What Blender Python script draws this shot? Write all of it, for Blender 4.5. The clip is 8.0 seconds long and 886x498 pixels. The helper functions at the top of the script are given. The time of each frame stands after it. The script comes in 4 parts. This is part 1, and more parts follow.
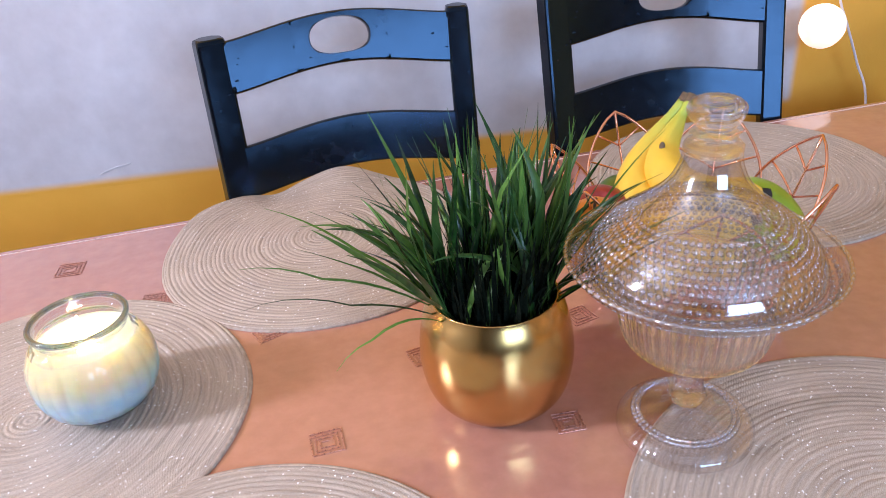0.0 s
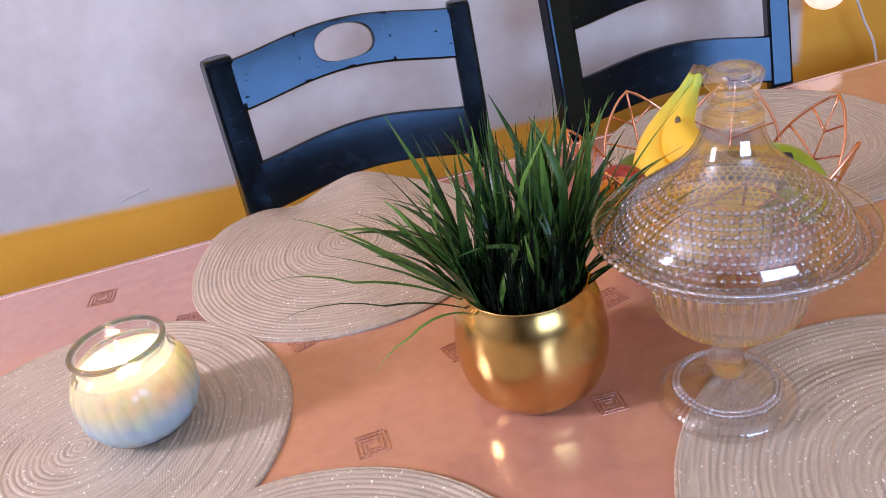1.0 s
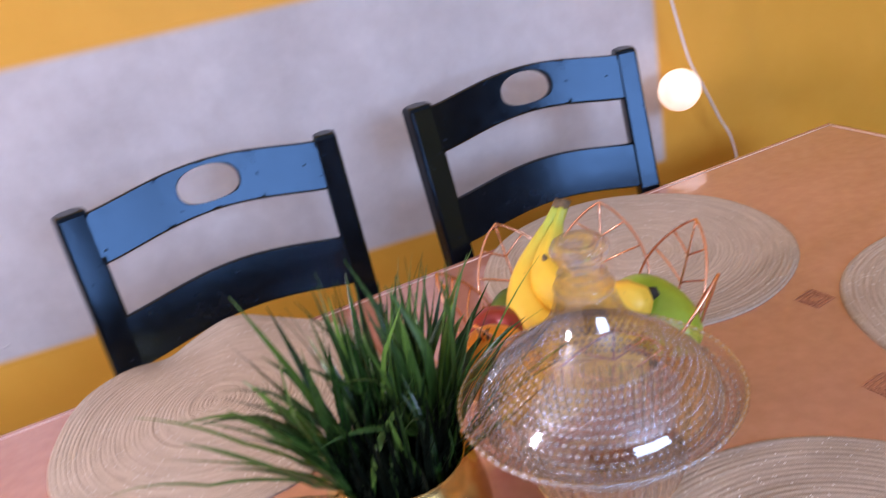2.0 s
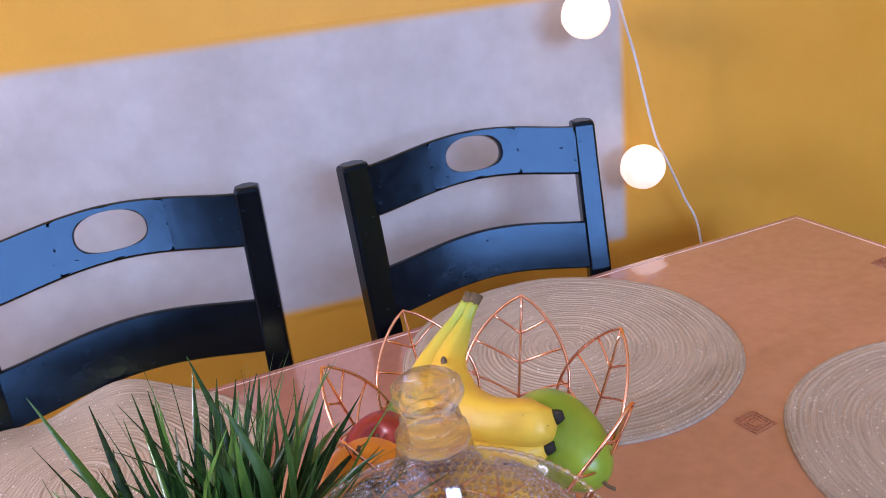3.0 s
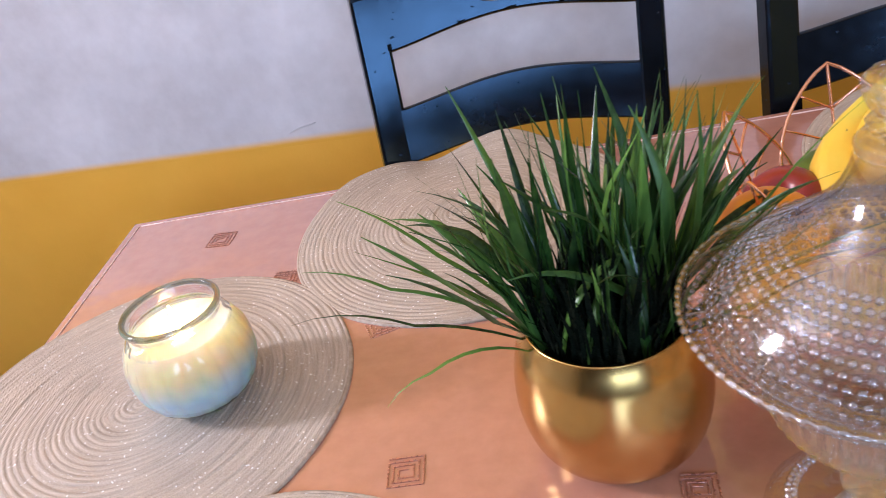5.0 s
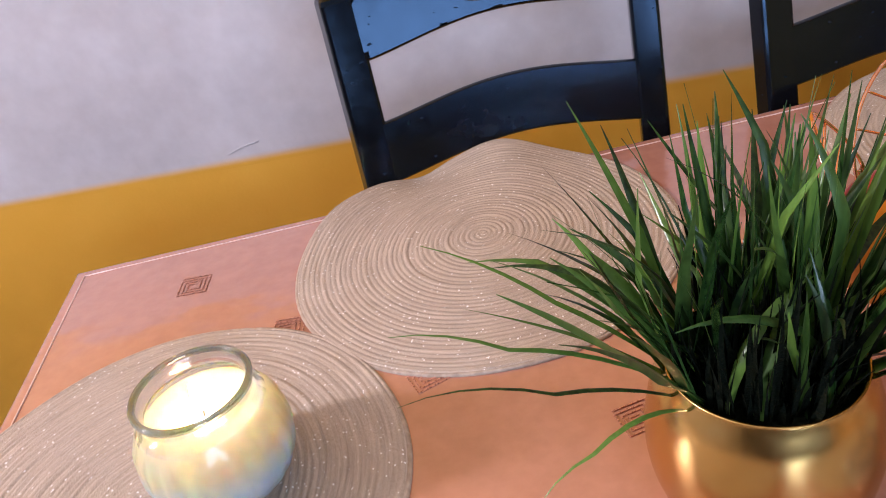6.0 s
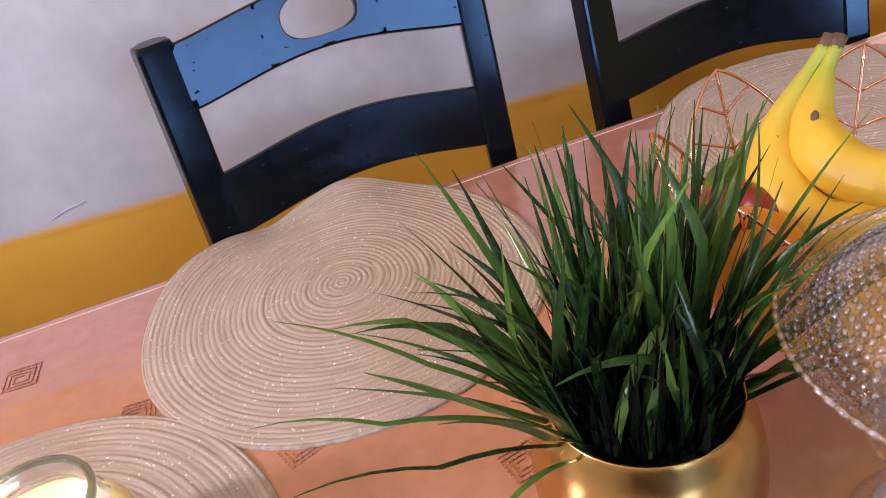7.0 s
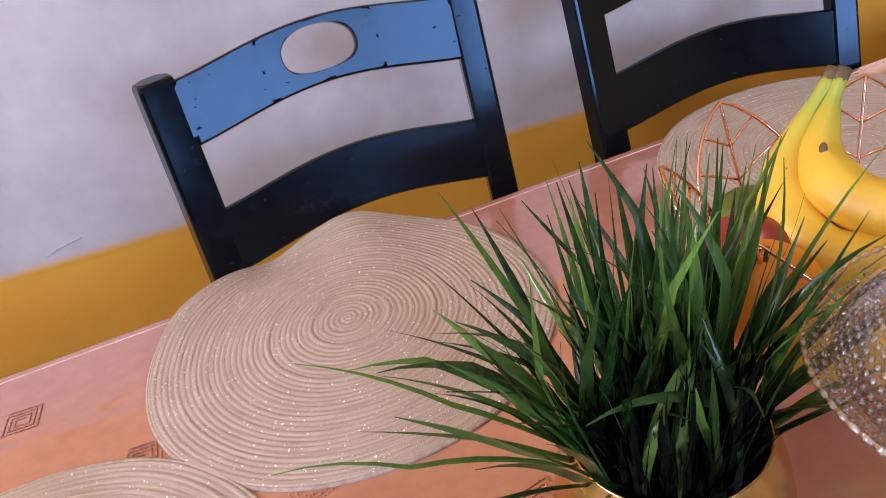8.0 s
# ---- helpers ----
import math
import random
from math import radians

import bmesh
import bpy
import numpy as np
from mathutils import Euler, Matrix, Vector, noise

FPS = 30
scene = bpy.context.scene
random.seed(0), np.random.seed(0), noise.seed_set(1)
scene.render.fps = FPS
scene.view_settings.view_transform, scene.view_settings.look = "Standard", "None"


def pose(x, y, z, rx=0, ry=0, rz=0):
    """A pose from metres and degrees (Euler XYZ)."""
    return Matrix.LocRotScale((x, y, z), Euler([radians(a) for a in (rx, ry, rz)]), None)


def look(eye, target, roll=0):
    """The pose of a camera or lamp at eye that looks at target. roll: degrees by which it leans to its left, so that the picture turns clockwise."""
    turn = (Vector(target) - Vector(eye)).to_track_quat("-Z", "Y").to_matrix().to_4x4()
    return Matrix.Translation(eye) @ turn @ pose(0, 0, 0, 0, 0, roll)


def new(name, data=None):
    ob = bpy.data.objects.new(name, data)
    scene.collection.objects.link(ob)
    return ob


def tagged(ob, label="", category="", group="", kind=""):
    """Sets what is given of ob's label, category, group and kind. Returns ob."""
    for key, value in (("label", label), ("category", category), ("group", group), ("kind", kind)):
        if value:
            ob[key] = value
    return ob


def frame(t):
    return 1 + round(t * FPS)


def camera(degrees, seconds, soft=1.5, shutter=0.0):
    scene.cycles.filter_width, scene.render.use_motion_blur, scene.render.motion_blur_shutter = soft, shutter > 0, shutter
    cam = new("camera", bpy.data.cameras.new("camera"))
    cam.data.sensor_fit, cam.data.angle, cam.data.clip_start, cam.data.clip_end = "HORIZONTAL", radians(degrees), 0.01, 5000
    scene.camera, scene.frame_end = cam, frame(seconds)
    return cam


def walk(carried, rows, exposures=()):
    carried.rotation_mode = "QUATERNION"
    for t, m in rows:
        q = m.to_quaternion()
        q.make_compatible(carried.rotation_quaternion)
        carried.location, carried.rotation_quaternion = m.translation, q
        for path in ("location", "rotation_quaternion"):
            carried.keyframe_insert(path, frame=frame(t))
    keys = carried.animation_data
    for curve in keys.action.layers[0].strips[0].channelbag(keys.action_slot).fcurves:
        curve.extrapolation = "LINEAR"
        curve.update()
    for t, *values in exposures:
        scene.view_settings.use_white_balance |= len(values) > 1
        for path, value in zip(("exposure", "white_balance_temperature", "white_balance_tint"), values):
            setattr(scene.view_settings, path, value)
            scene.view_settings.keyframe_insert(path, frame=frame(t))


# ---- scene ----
cam = camera(59.9, 8.0, soft=0.7, shutter=0.25)
PATH = [
    (0, (-0.16, 0.038, 1.188), (0.248, 1.736, 0.214), -4.7),
    (0.5, (-0.169, 0.032, 1.186), (0.214, 1.737, 0.214), -7.5),
    (1, (-0.169, 0.036, 1.187), (0.196, 1.746, 0.217), -10.6),
    (1.5, (-0.147, 0.044, 1.201), (0.241, 1.767, 0.264), -13.3),
    (1.8, (-0.114, 0.054, 1.214), (0.374, 1.785, 0.339), -13.2),
    (2, (-0.104, 0.075, 1.227), (0.537, 1.78, 0.4), -12.0),
    (2.2, (-0.077, 0.089, 1.244), (0.676, 1.768, 0.461), -13.1),
    (3.3, (0.024, 0.141, 1.208), (0.667, 1.891, 0.484), -4.5),
    (3.5, (0.025, 0.143, 1.2), (0.557, 1.928, 0.473), -5.7),
    (4, (0.01, 0.128, 1.165), (0.038, 1.899, 0.235), -12.5),
    (4.2, (-0.002, 0.120, 1.160), (-0.086, 1.875, 0.208), -13.4),
    (4.5, (-0.004, 0.127, 1.161), (-0.178, 1.852, 0.165), -12.9),
    (5, (-0.033, 0.146, 1.155), (-0.283, 1.848, 0.135), -13.9),
    (6.3, (-0.175, 0.262, 1.157), (-0.007, 1.925, 0.06), -13.3),
    (6.5, (-0.153, 0.267, 1.151), (0.098, 1.913, 0.043), -13.5),
    (7, (-0.152, 0.279, 1.157), (0.246, 1.905, 0.063), -13.0),
    (7.5, (-0.159, 0.292, 1.155), (0.263, 1.92, 0.072), -13.3),
    (8, (-0.166, 0.29, 1.164), (0.288, 1.936, 0.122), -12.9),
]
walk(cam, [(t, look(eye, target, roll)) for t, eye, target, roll in PATH], exposures=[
    (0, 0.14, 6150, 30), (0.8, 0.0, 6500, 34), (2, 0.0, 6650, 38), (3.5, -0.03, 6150, 37), (4.5, 0.03, 6250, 30), (5, 0.06, 6450, 29), (6.5, -0.06, 7100, 38), (8, -0.06, 6800, 38)])

# ---------- world and light ----------
world = bpy.data.worlds.new("sky")
scene.world = world
world.use_nodes = True
wn = world.node_tree.nodes
sky = wn.new("ShaderNodeTexSky")
sky.sky_type, sky.sun_disc = "NISHITA", False
sky.sun_elevation, sky.sun_rotation = radians(35), radians(250)
world.node_tree.links.new(sky.outputs[0], wn["Background"].inputs[0])
wn["Background"].inputs[1].default_value = 0.1

WALL_TURN = -7.97          # the room is turned a little against the table
ROOM = pose(0, 1.345, 0, 0, 0, WALL_TURN)
U0, U1, V0, HIGH = -2.1, 3.0, -3.9, 2.6
SOUTH_WIN = (0.25, 2.15, 1.30, 2.4)     # u0, u1, z0, z1
WEST_WIN = (-1.14, -0.84, 1.50, 2.30)     # v0, v1, z0, z1


def area_lamp(name, m, w, h, watts, colour):
    lamp = bpy.data.lights.new(name, "AREA")
    lamp.shape, lamp.size, lamp.size_y = "RECTANGLE", w, h
    lamp.energy, lamp.color = watts, colour
    ob = new(name, lamp)
    ob.matrix_world = m
    return ob


SOUTH_WATTS, WEST_WATTS = 94, 72
area_lamp("daylight_south", ROOM @ pose(1.2, V0 - 0.06, 1.85, 90, 0, 0), 1.8, 1.0, SOUTH_WATTS, (0.42, 0.70, 1.0))
area_lamp("daylight_west", ROOM @ pose(U0 - 0.06, -0.99, 1.90, 90, 0, -90), 0.20, 0.7, WEST_WATTS, (0.82, 0.91, 1.0))


# ---------- materials ----------
def nodes_of(name):
    mat = bpy.data.materials.new(name)
    mat.use_nodes = True
    tree = mat.node_tree
    return mat, tree, tree.nodes["Principled BSDF"]


def ramp(tree, source, low, high, a=0.35, b=0.65):
    r = tree.nodes.new("ShaderNodeValToRGB")
    r.color_ramp.elements[0].position, r.color_ramp.elements[1].position = a, b
    r.color_ramp.elements[0].color, r.color_ramp.elements[1].color = (*low, 1), (*high, 1)
    tree.links.new(source, r.inputs[0])
    return r.outputs[0]


def noise_of(tree, scale, detail=4, coords="Object", stretch=(1, 1, 1), rough=0.55):
    tc = tree.nodes.new("ShaderNodeTexCoord")
    mp = tree.nodes.new("ShaderNodeMapping")
    mp.inputs["Scale"].default_value = stretch
    tree.links.new(tc.outputs[coords], mp.inputs[0])
    n = tree.nodes.new("ShaderNodeTexNoise")
    n.inputs["Scale"].default_value, n.inputs["Detail"].default_value = scale, detail
    n.inputs["Roughness"].default_value = rough
    tree.links.new(mp.outputs[0], n.inputs["Vector"])
    return n.outputs["Fac"]


def mixed(tree, a, b, fac, mode="MIX"):
    m = tree.nodes.new("ShaderNodeMix")
    m.data_type, m.blend_type = "RGBA", mode
    for sock, v in ((m.inputs[0], fac), (m.inputs[6], a), (m.inputs[7], b)):
        if isinstance(v, (int, float)):
            sock.default_value = v
        elif isinstance(v, tuple):
            sock.default_value = (*v, 1)
        else:
            tree.links.new(v, sock)
    return m.outputs[2]


def bump(tree, bsdf, height, strength, distance=0.001):
    b = tree.nodes.new("ShaderNodeBump")
    b.inputs["Strength"].default_value, b.inputs["Distance"].default_value = strength, distance
    tree.links.new(height, b.inputs["Height"])
    tree.links.new(b.outputs[0], bsdf.inputs["Normal"])
    tree.links.new(b.outputs[0], bsdf.inputs["Coat Normal"])
    return b


def surface(name, low, high, scale, rough=0.5, metal=0.0, fine=0.0, fine_scale=200, distance=0.001, coat=0.0, rough_span=0.08):
    """Two-scale colour variation, uneven roughness and fine relief."""
    mat, tree, b = nodes_of(name)
    big = noise_of(tree, scale, 5)
    small = noise_of(tree, scale * 7, 3)
    c1 = ramp(tree, big, low, high)
    c2 = mixed(tree, c1, ramp(tree, small, low, high, 0.3, 0.7), 0.3)
    tree.links.new(c2, b.inputs["Base Color"])
    mr = tree.nodes.new("ShaderNodeMapRange")
    mr.inputs["To Min"].default_value, mr.inputs["To Max"].default_value = max(0.02, rough - rough_span), rough + rough_span
    tree.links.new(small, mr.inputs[0])
    tree.links.new(mr.outputs[0], b.inputs["Roughness"])
    b.inputs["Metallic"].default_value = metal
    b.inputs["Coat Weight"].default_value = coat
    if fine:
        bump(tree, b, noise_of(tree, fine_scale, 3), fine, distance)
    return mat


OCHRE = surface("ochre_paint", (0.76, 0.36, 0.030), (0.85, 0.425, 0.050), 2.2, 0.55, fine=0.35, fine_scale=160)
PANEL = surface("pale_plaster", (0.46, 0.425, 0.42), (0.64, 0.61, 0.61), 4.2, 0.6, fine=0.3, fine_scale=90)
# for the unseen south wall: dark so that the lacquer reflects black
UMBER = surface("unseen_wall_dark_brown", (0.026, 0.019, 0.014), (0.042, 0.031, 0.023), 2.0, 0.5, fine=0.2)
WHITE = surface("white_paint", (0.76, 0.76, 0.75), (0.82, 0.82, 0.81), 2.0, 0.5, fine=0.1)
FLOOR = surface("floor_wood", (0.18, 0.10, 0.05), (0.28, 0.17, 0.09), 3.0, 0.4, fine=0.15)
BLACK = surface("black_lacquer", (0.003, 0.0032, 0.004), (0.006, 0.006, 0.008), 9.0, 0.14, fine=0.14, fine_scale=22, rough_span=0.06)
bl = BLACK.node_tree.nodes["Principled BSDF"]
bl.inputs["Specular IOR Level"].default_value = 0.33
bl.inputs["Specular Tint"].default_value = (0.34, 0.66, 1.0, 1)
lt = BLACK.node_tree
nick = ramp(lt, noise_of(lt, 130.0, 2, stretch=(0.6, 1, 1.3)), (0, 0, 0), (1, 1, 1), 0.71, 0.75)
sheen = bl.inputs["Roughness"].links[0].from_socket
worn = lt.nodes.new("ShaderNodeMath")
worn.operation = "MULTIPLY_ADD"
worn.inputs[1].default_value = 0.35
lt.links.new(nick, worn.inputs[0])
lt.links.new(sheen, worn.inputs[2])
lt.links.new(worn.outputs[0], bl.inputs["Roughness"])
TABLE_WOOD = surface("table_wood", (0.02, 0.014, 0.01), (0.04, 0.03, 0.02), 8.0, 0.35, fine=0.1)
GOLD = surface("brushed_gold", (0.58, 0.35, 0.11), (0.70, 0.44, 0.16), 14.0, 0.24, metal=1.0, fine=0.10, fine_scale=160, distance=0.0002, rough_span=0.06)
COPPER = surface("rose_gold_wire", (0.86, 0.42, 0.26), (0.93, 0.52, 0.36), 40.0, 0.2, metal=1.0)
# near-black: the planting base, and the shade painted deep in the grass
BASE_SHADE = surface("base_and_heart_shade", (0.002, 0.004, 0.002), (0.006, 0.010, 0.004), 60.0, 0.9, fine=0.8, fine_scale=300, distance=0.003)
BASE_SHADE.node_tree.nodes["Principled BSDF"].inputs["Specular IOR Level"].default_value = 0.08
MOTIF = surface("copper_foil_print", (0.48, 0.21, 0.15), (0.58, 0.28, 0.21), 60.0, 0.28, metal=0.55)
HEM = surface("clear_hem_welt", (0.75, 0.52, 0.46), (0.85, 0.62, 0.56), 30.0, 0.2)
EDGE_CORD = surface("stitched_edge", (0.34, 0.25, 0.18), (0.54, 0.43, 0.33), 160.0, 0.7, fine=0.6, fine_scale=500)
WICK = surface("charred_wick", (0.01, 0.01, 0.01), (0.04, 0.03, 0.02), 200.0, 0.9)
CABLE = surface("white_cable", (0.70, 0.66, 0.70), (0.80, 0.76, 0.78), 40.0, 0.45)
STEM_BROWN = surface("banana_stem_end", (0.10, 0.06, 0.03), (0.22, 0.14, 0.07), 180.0, 0.8, fine=0.6, fine_scale=400)
TIP_BLACK = surface("banana_tip", (0.012, 0.01, 0.008), (0.03, 0.022, 0.015), 200.0, 0.8)


def vinyl():
    """Glossy terracotta oilcloth with a faint crease relief."""
    mat, tree, b = nodes_of("terracotta_vinyl")
    big = noise_of(tree, 5.0, 4)
    fine = noise_of(tree, 60.0, 4)
    c = mixed(tree, ramp(tree, big, (0.46, 0.205, 0.14), (0.54, 0.25, 0.175)), ramp(tree, fine, (0.44, 0.18, 0.12), (0.58, 0.26, 0.18)), 0.35)
    tree.links.new(c, b.inputs["Base Color"])
    mr = tree.nodes.new("ShaderNodeMapRange")
    mr.inputs["To Min"].default_value, mr.inputs["To Max"].default_value = 0.10, 0.26
    tree.links.new(noise_of(tree, 14.0, 4), mr.inputs[0])
    tree.links.new(mr.outputs[0], b.inputs["Roughness"])
    b.inputs["Specular IOR Level"].default_value = 0.6
    b.inputs["Coat Weight"].default_value, b.inputs["Coat Roughness"].default_value, b.inputs["Coat IOR"].default_value = 1.0, 0.06, 1.75
    low = noise_of(tree, 9.0, 3, stretch=(1, 1.6, 1))
    add = tree.nodes.new("ShaderNodeMath")
    add.operation = "MULTIPLY_ADD"
    tree.links.new(noise_of(tree, 120.0, 2), add.inputs[0])
    add.inputs[1].default_value = 0.05
    tree.links.new(low, add.inputs[2])
    bump(tree, b, add.outputs[0], 0.35, 0.006)
    return mat


def braid():
    """Woven straw-coloured cord with glittering threads; UV: x along the cord, y across, in cords."""
    mat, tree, b = nodes_of("braided_cord")
    uv = tree.nodes.new("ShaderNodeUVMap")
    sep = tree.nodes.new("ShaderNodeSeparateXYZ")
    tree.links.new(uv.outputs[0], sep.inputs[0])
    wave = tree.nodes.new("ShaderNodeTexWave")
    wave.inputs["Scale"].default_value = 0.5
    wave.inputs["Distortion"].default_value, wave.inputs["Detail"].default_value = 1.5, 2
    wave.bands_direction = "DIAGONAL"
    tree.links.new(uv.outputs[0], wave.inputs["Vector"])
    mp = tree.nodes.new("ShaderNodeMapping")
    mp.inputs["Scale"].default_value = (0.03, 0.55, 1)
    tree.links.new(uv.outputs[0], mp.inputs[0])
    strand = tree.nodes.new("ShaderNodeTexNoise")
    strand.inputs["Scale"].default_value, strand.inputs["Detail"].default_value = 1.0, 4
    tree.links.new(mp.outputs[0], strand.inputs["Vector"])
    c = mixed(tree, ramp(tree, strand.outputs["Fac"], (0.22, 0.155, 0.105), (0.66, 0.53, 0.41), 0.3, 0.7),
              ramp(tree, wave.outputs["Fac"], (0.30, 0.22, 0.155), (0.69, 0.57, 0.45), 0.2, 0.8), 0.28)
    c = mixed(tree, c, ramp(tree, noise_of(tree, 12.0, 3), (0.38, 0.295, 0.22), (0.58, 0.48, 0.39)), 0.25)
    c = mixed(tree, c, ramp(tree, noise_of(tree, 850.0, 2), (0.25, 0.18, 0.12), (0.82, 0.72, 0.60), 0.3, 0.7), 0.24)
    vor = tree.nodes.new("ShaderNodeTexVoronoi")
    vor.inputs["Scale"].default_value = 760.0
    tc = tree.nodes.new("ShaderNodeTexCoord")
    tree.links.new(tc.outputs["Object"], vor.inputs["Vector"])
    vs = tree.nodes.new("ShaderNodeSeparateColor")
    tree.links.new(vor.outputs["Color"], vs.inputs[0])
    gt = tree.nodes.new("ShaderNodeMath")
    gt.operation = "GREATER_THAN"
    gt.inputs[1].default_value = 0.988
    tree.links.new(vs.outputs[0], gt.inputs[0])
    tree.links.new(mixed(tree, c, (0.95, 0.92, 0.88), gt.outputs[0]), b.inputs["Base Color"])
    mr = tree.nodes.new("ShaderNodeMapRange")
    mr.inputs["To Min"].default_value, mr.inputs["To Max"].default_value = 0.65, 0.12
    tree.links.new(gt.outputs[0], mr.inputs[0])
    tree.links.new(mr.outputs[0], b.inputs["Roughness"])
    fib = tree.nodes.new("ShaderNodeMath")
    fib.operation = "ADD"
    tree.links.new(wave.outputs["Fac"], fib.inputs[0])
    tree.links.new(noise_of(tree, 700.0, 2), fib.inputs[1])
    bump(tree, b, fib.outputs[0], 0.35, 0.0006)
    return mat


def blade_mat():
    mat, tree, b = nodes_of("grass_blade")
    info = tree.nodes.new("ShaderNodeObjectInfo")
    r = tree.nodes.new("ShaderNodeValToRGB")
    r.color_ramp.elements[0].color, r.color_ramp.elements[1].color = (0.002, 0.010, 0.003, 1), (0.13, 0.27, 0.045, 1)
    e = r.color_ramp.elements.new(0.52)
    e.color = (0.013, 0.058, 0.010, 1)
    tree.links.new(info.outputs["Random"], r.inputs[0])
    streak = noise_of(tree, 90.0, 3, stretch=(3, 3, 0.4))
    c = mixed(tree, r.outputs[0], ramp(tree, streak, (0.005, 0.026, 0.006), (0.07, 0.17, 0.035)), 0.35)
    tree.links.new(c, b.inputs["Base Color"])
    sheen = tree.nodes.new("ShaderNodeMapRange")
    sheen.inputs["To Min"].default_value, sheen.inputs["To Max"].default_value = 0.50, 0.20
    wander = tree.nodes.new("ShaderNodeMath")
    wander.operation = "PINGPONG"
    wander.inputs[1].default_value = 0.31
    tree.links.new(info.outputs["Random"], wander.inputs[0])
    tree.links.new(wander.outputs[0], sheen.inputs[0])
    sheen.inputs["From Max"].default_value = 0.31
    tree.links.new(sheen.outputs[0], b.inputs["Roughness"])
    b.inputs["Specular IOR Level"].default_value = 0.30
    b.inputs["Subsurface Weight"].default_value = 0.0
    bump(tree, b, streak, 0.25, 0.0006)
    return mat


def glow_graded_wax():
    """Wax from pale blue up to cream; the cream paints in the candle's glow."""
    mat, tree, b = nodes_of("candle_wax")
    tc = tree.nodes.new("ShaderNodeTexCoord")
    sep = tree.nodes.new("ShaderNodeSeparateXYZ")
    tree.links.new(tc.outputs["Object"], sep.inputs[0])
    add = tree.nodes.new("ShaderNodeMath")
    add.operation = "MULTIPLY_ADD"
    tree.links.new(noise_of(tree, 40.0, 3), add.inputs[0])
    add.inputs[1].default_value = 0.008
    tree.links.new(sep.outputs[2], add.inputs[2])
    level = tree.nodes.new("ShaderNodeMapRange")
    level.inputs["From Min"].default_value, level.inputs["From Max"].default_value = 0.036, 0.060
    tree.links.new(add.outputs[0], level.inputs[0])
    grain = noise_of(tree, 90.0, 3)
    c = mixed(tree, ramp(tree, grain, (0.48, 0.70, 0.80), (0.58, 0.77, 0.85)), ramp(tree, grain, (0.88, 0.74, 0.47), (0.93, 0.80, 0.54)), level.outputs[0])
    tree.links.new(c, b.inputs["Base Color"])
    b.inputs["Roughness"].default_value = 0.5
    b.inputs["Subsurface Weight"].default_value = 0.95
    b.inputs["Subsurface Radius"].default_value = (0.06, 0.035, 0.014)
    b.inputs["Subsurface Scale"].default_value = 1.6
    return mat


def skin(name, low, high, patch, patch_at, scale, rough, spots=0.0):
    """Fruit skin: mottled colour, patches of a second colour, pores."""
    mat, tree, b = nodes_of(name)
    c = ramp(tree, noise_of(tree, scale, 5), low, high)
    c = mixed(tree, c, patch, ramp(tree, noise_of(tree, scale * 0.4, 3), (0, 0, 0), (1, 1, 1), patch_at, patch_at + 0.18))
    if spots:
        c = mixed(tree, c, (0.12, 0.06, 0.02), ramp(tree, noise_of(tree, 170, 2), (0, 0, 0), (1, 1, 1), spots, spots + 0.04))
    tree.links.new(c, b.inputs["Base Color"])
    b.inputs["Roughness"].default_value = rough
    b.inputs["Subsurface Weight"].default_value = 0.08
    b.inputs["Subsurface Radius"].default_value = (0.01, 0.006, 0.002)
    bump(tree, b, noise_of(tree, 320, 2), 0.15, 0.0006)
    return mat


def clear_glass(name, tint, share, rough=0.0, ior=1.48):
    """Pressed clear glass; a share of the light goes straight through thin walls."""
    mat, tree, b = nodes_of(name)
    b.inputs["Base Color"].default_value = (*tint, 1)
    b.inputs["Transmission Weight"].default_value = 1.0
    b.inputs["Roughness"].default_value, b.inputs["IOR"].default_value = rough, ior
    tr = tree.nodes.new("ShaderNodeBsdfTransparent")
    tr.inputs[0].default_value = (*tint, 1)
    mix = tree.nodes.new("ShaderNodeMixShader")
    mix.inputs[0].default_value = share
    tree.links.new(b.outputs[0], mix.inputs[1])
    tree.links.new(tr.outputs[0], mix.inputs[2])
    tree.links.new(mix.outputs[0], tree.nodes["Material Output"].inputs[0])
    return mat


def pane_glass(name, tint, rough=0.02, gloss=0.085):
    """Thin, even glass wall: clear, with a gloss that grows towards the edge."""
    mat, tree, b = nodes_of(name)
    tree.nodes.remove(b)
    tr = tree.nodes.new("ShaderNodeBsdfTransparent")
    tr.inputs[0].default_value = (*tint, 1)
    gl = tree.nodes.new("ShaderNodeBsdfGlossy")
    gl.inputs["Roughness"].default_value = rough
    edge_on = tree.nodes.new("ShaderNodeLayerWeight")
    edge_on.inputs[0].default_value = 0.5
    power = tree.nodes.new("ShaderNodeMath")
    power.operation = "POWER"
    power.inputs[1].default_value = 4.0
    tree.links.new(edge_on.outputs["Facing"], power.inputs[0])
    fr = tree.nodes.new("ShaderNodeMath")
    fr.operation = "MULTIPLY_ADD"
    fr.inputs[1].default_value, fr.inputs[2].default_value = 0.60, gloss
    tree.links.new(power.outputs[0], fr.inputs[0])
    mix = tree.nodes.new("ShaderNodeMixShader")
    for source, sock in ((fr.outputs[0], 0), (tr.outputs[0], 1), (gl.outputs[0], 2)):
        tree.links.new(source, mix.inputs[sock])
    tree.links.new(mix.outputs[0], tree.nodes["Material Output"].inputs[0])
    return mat


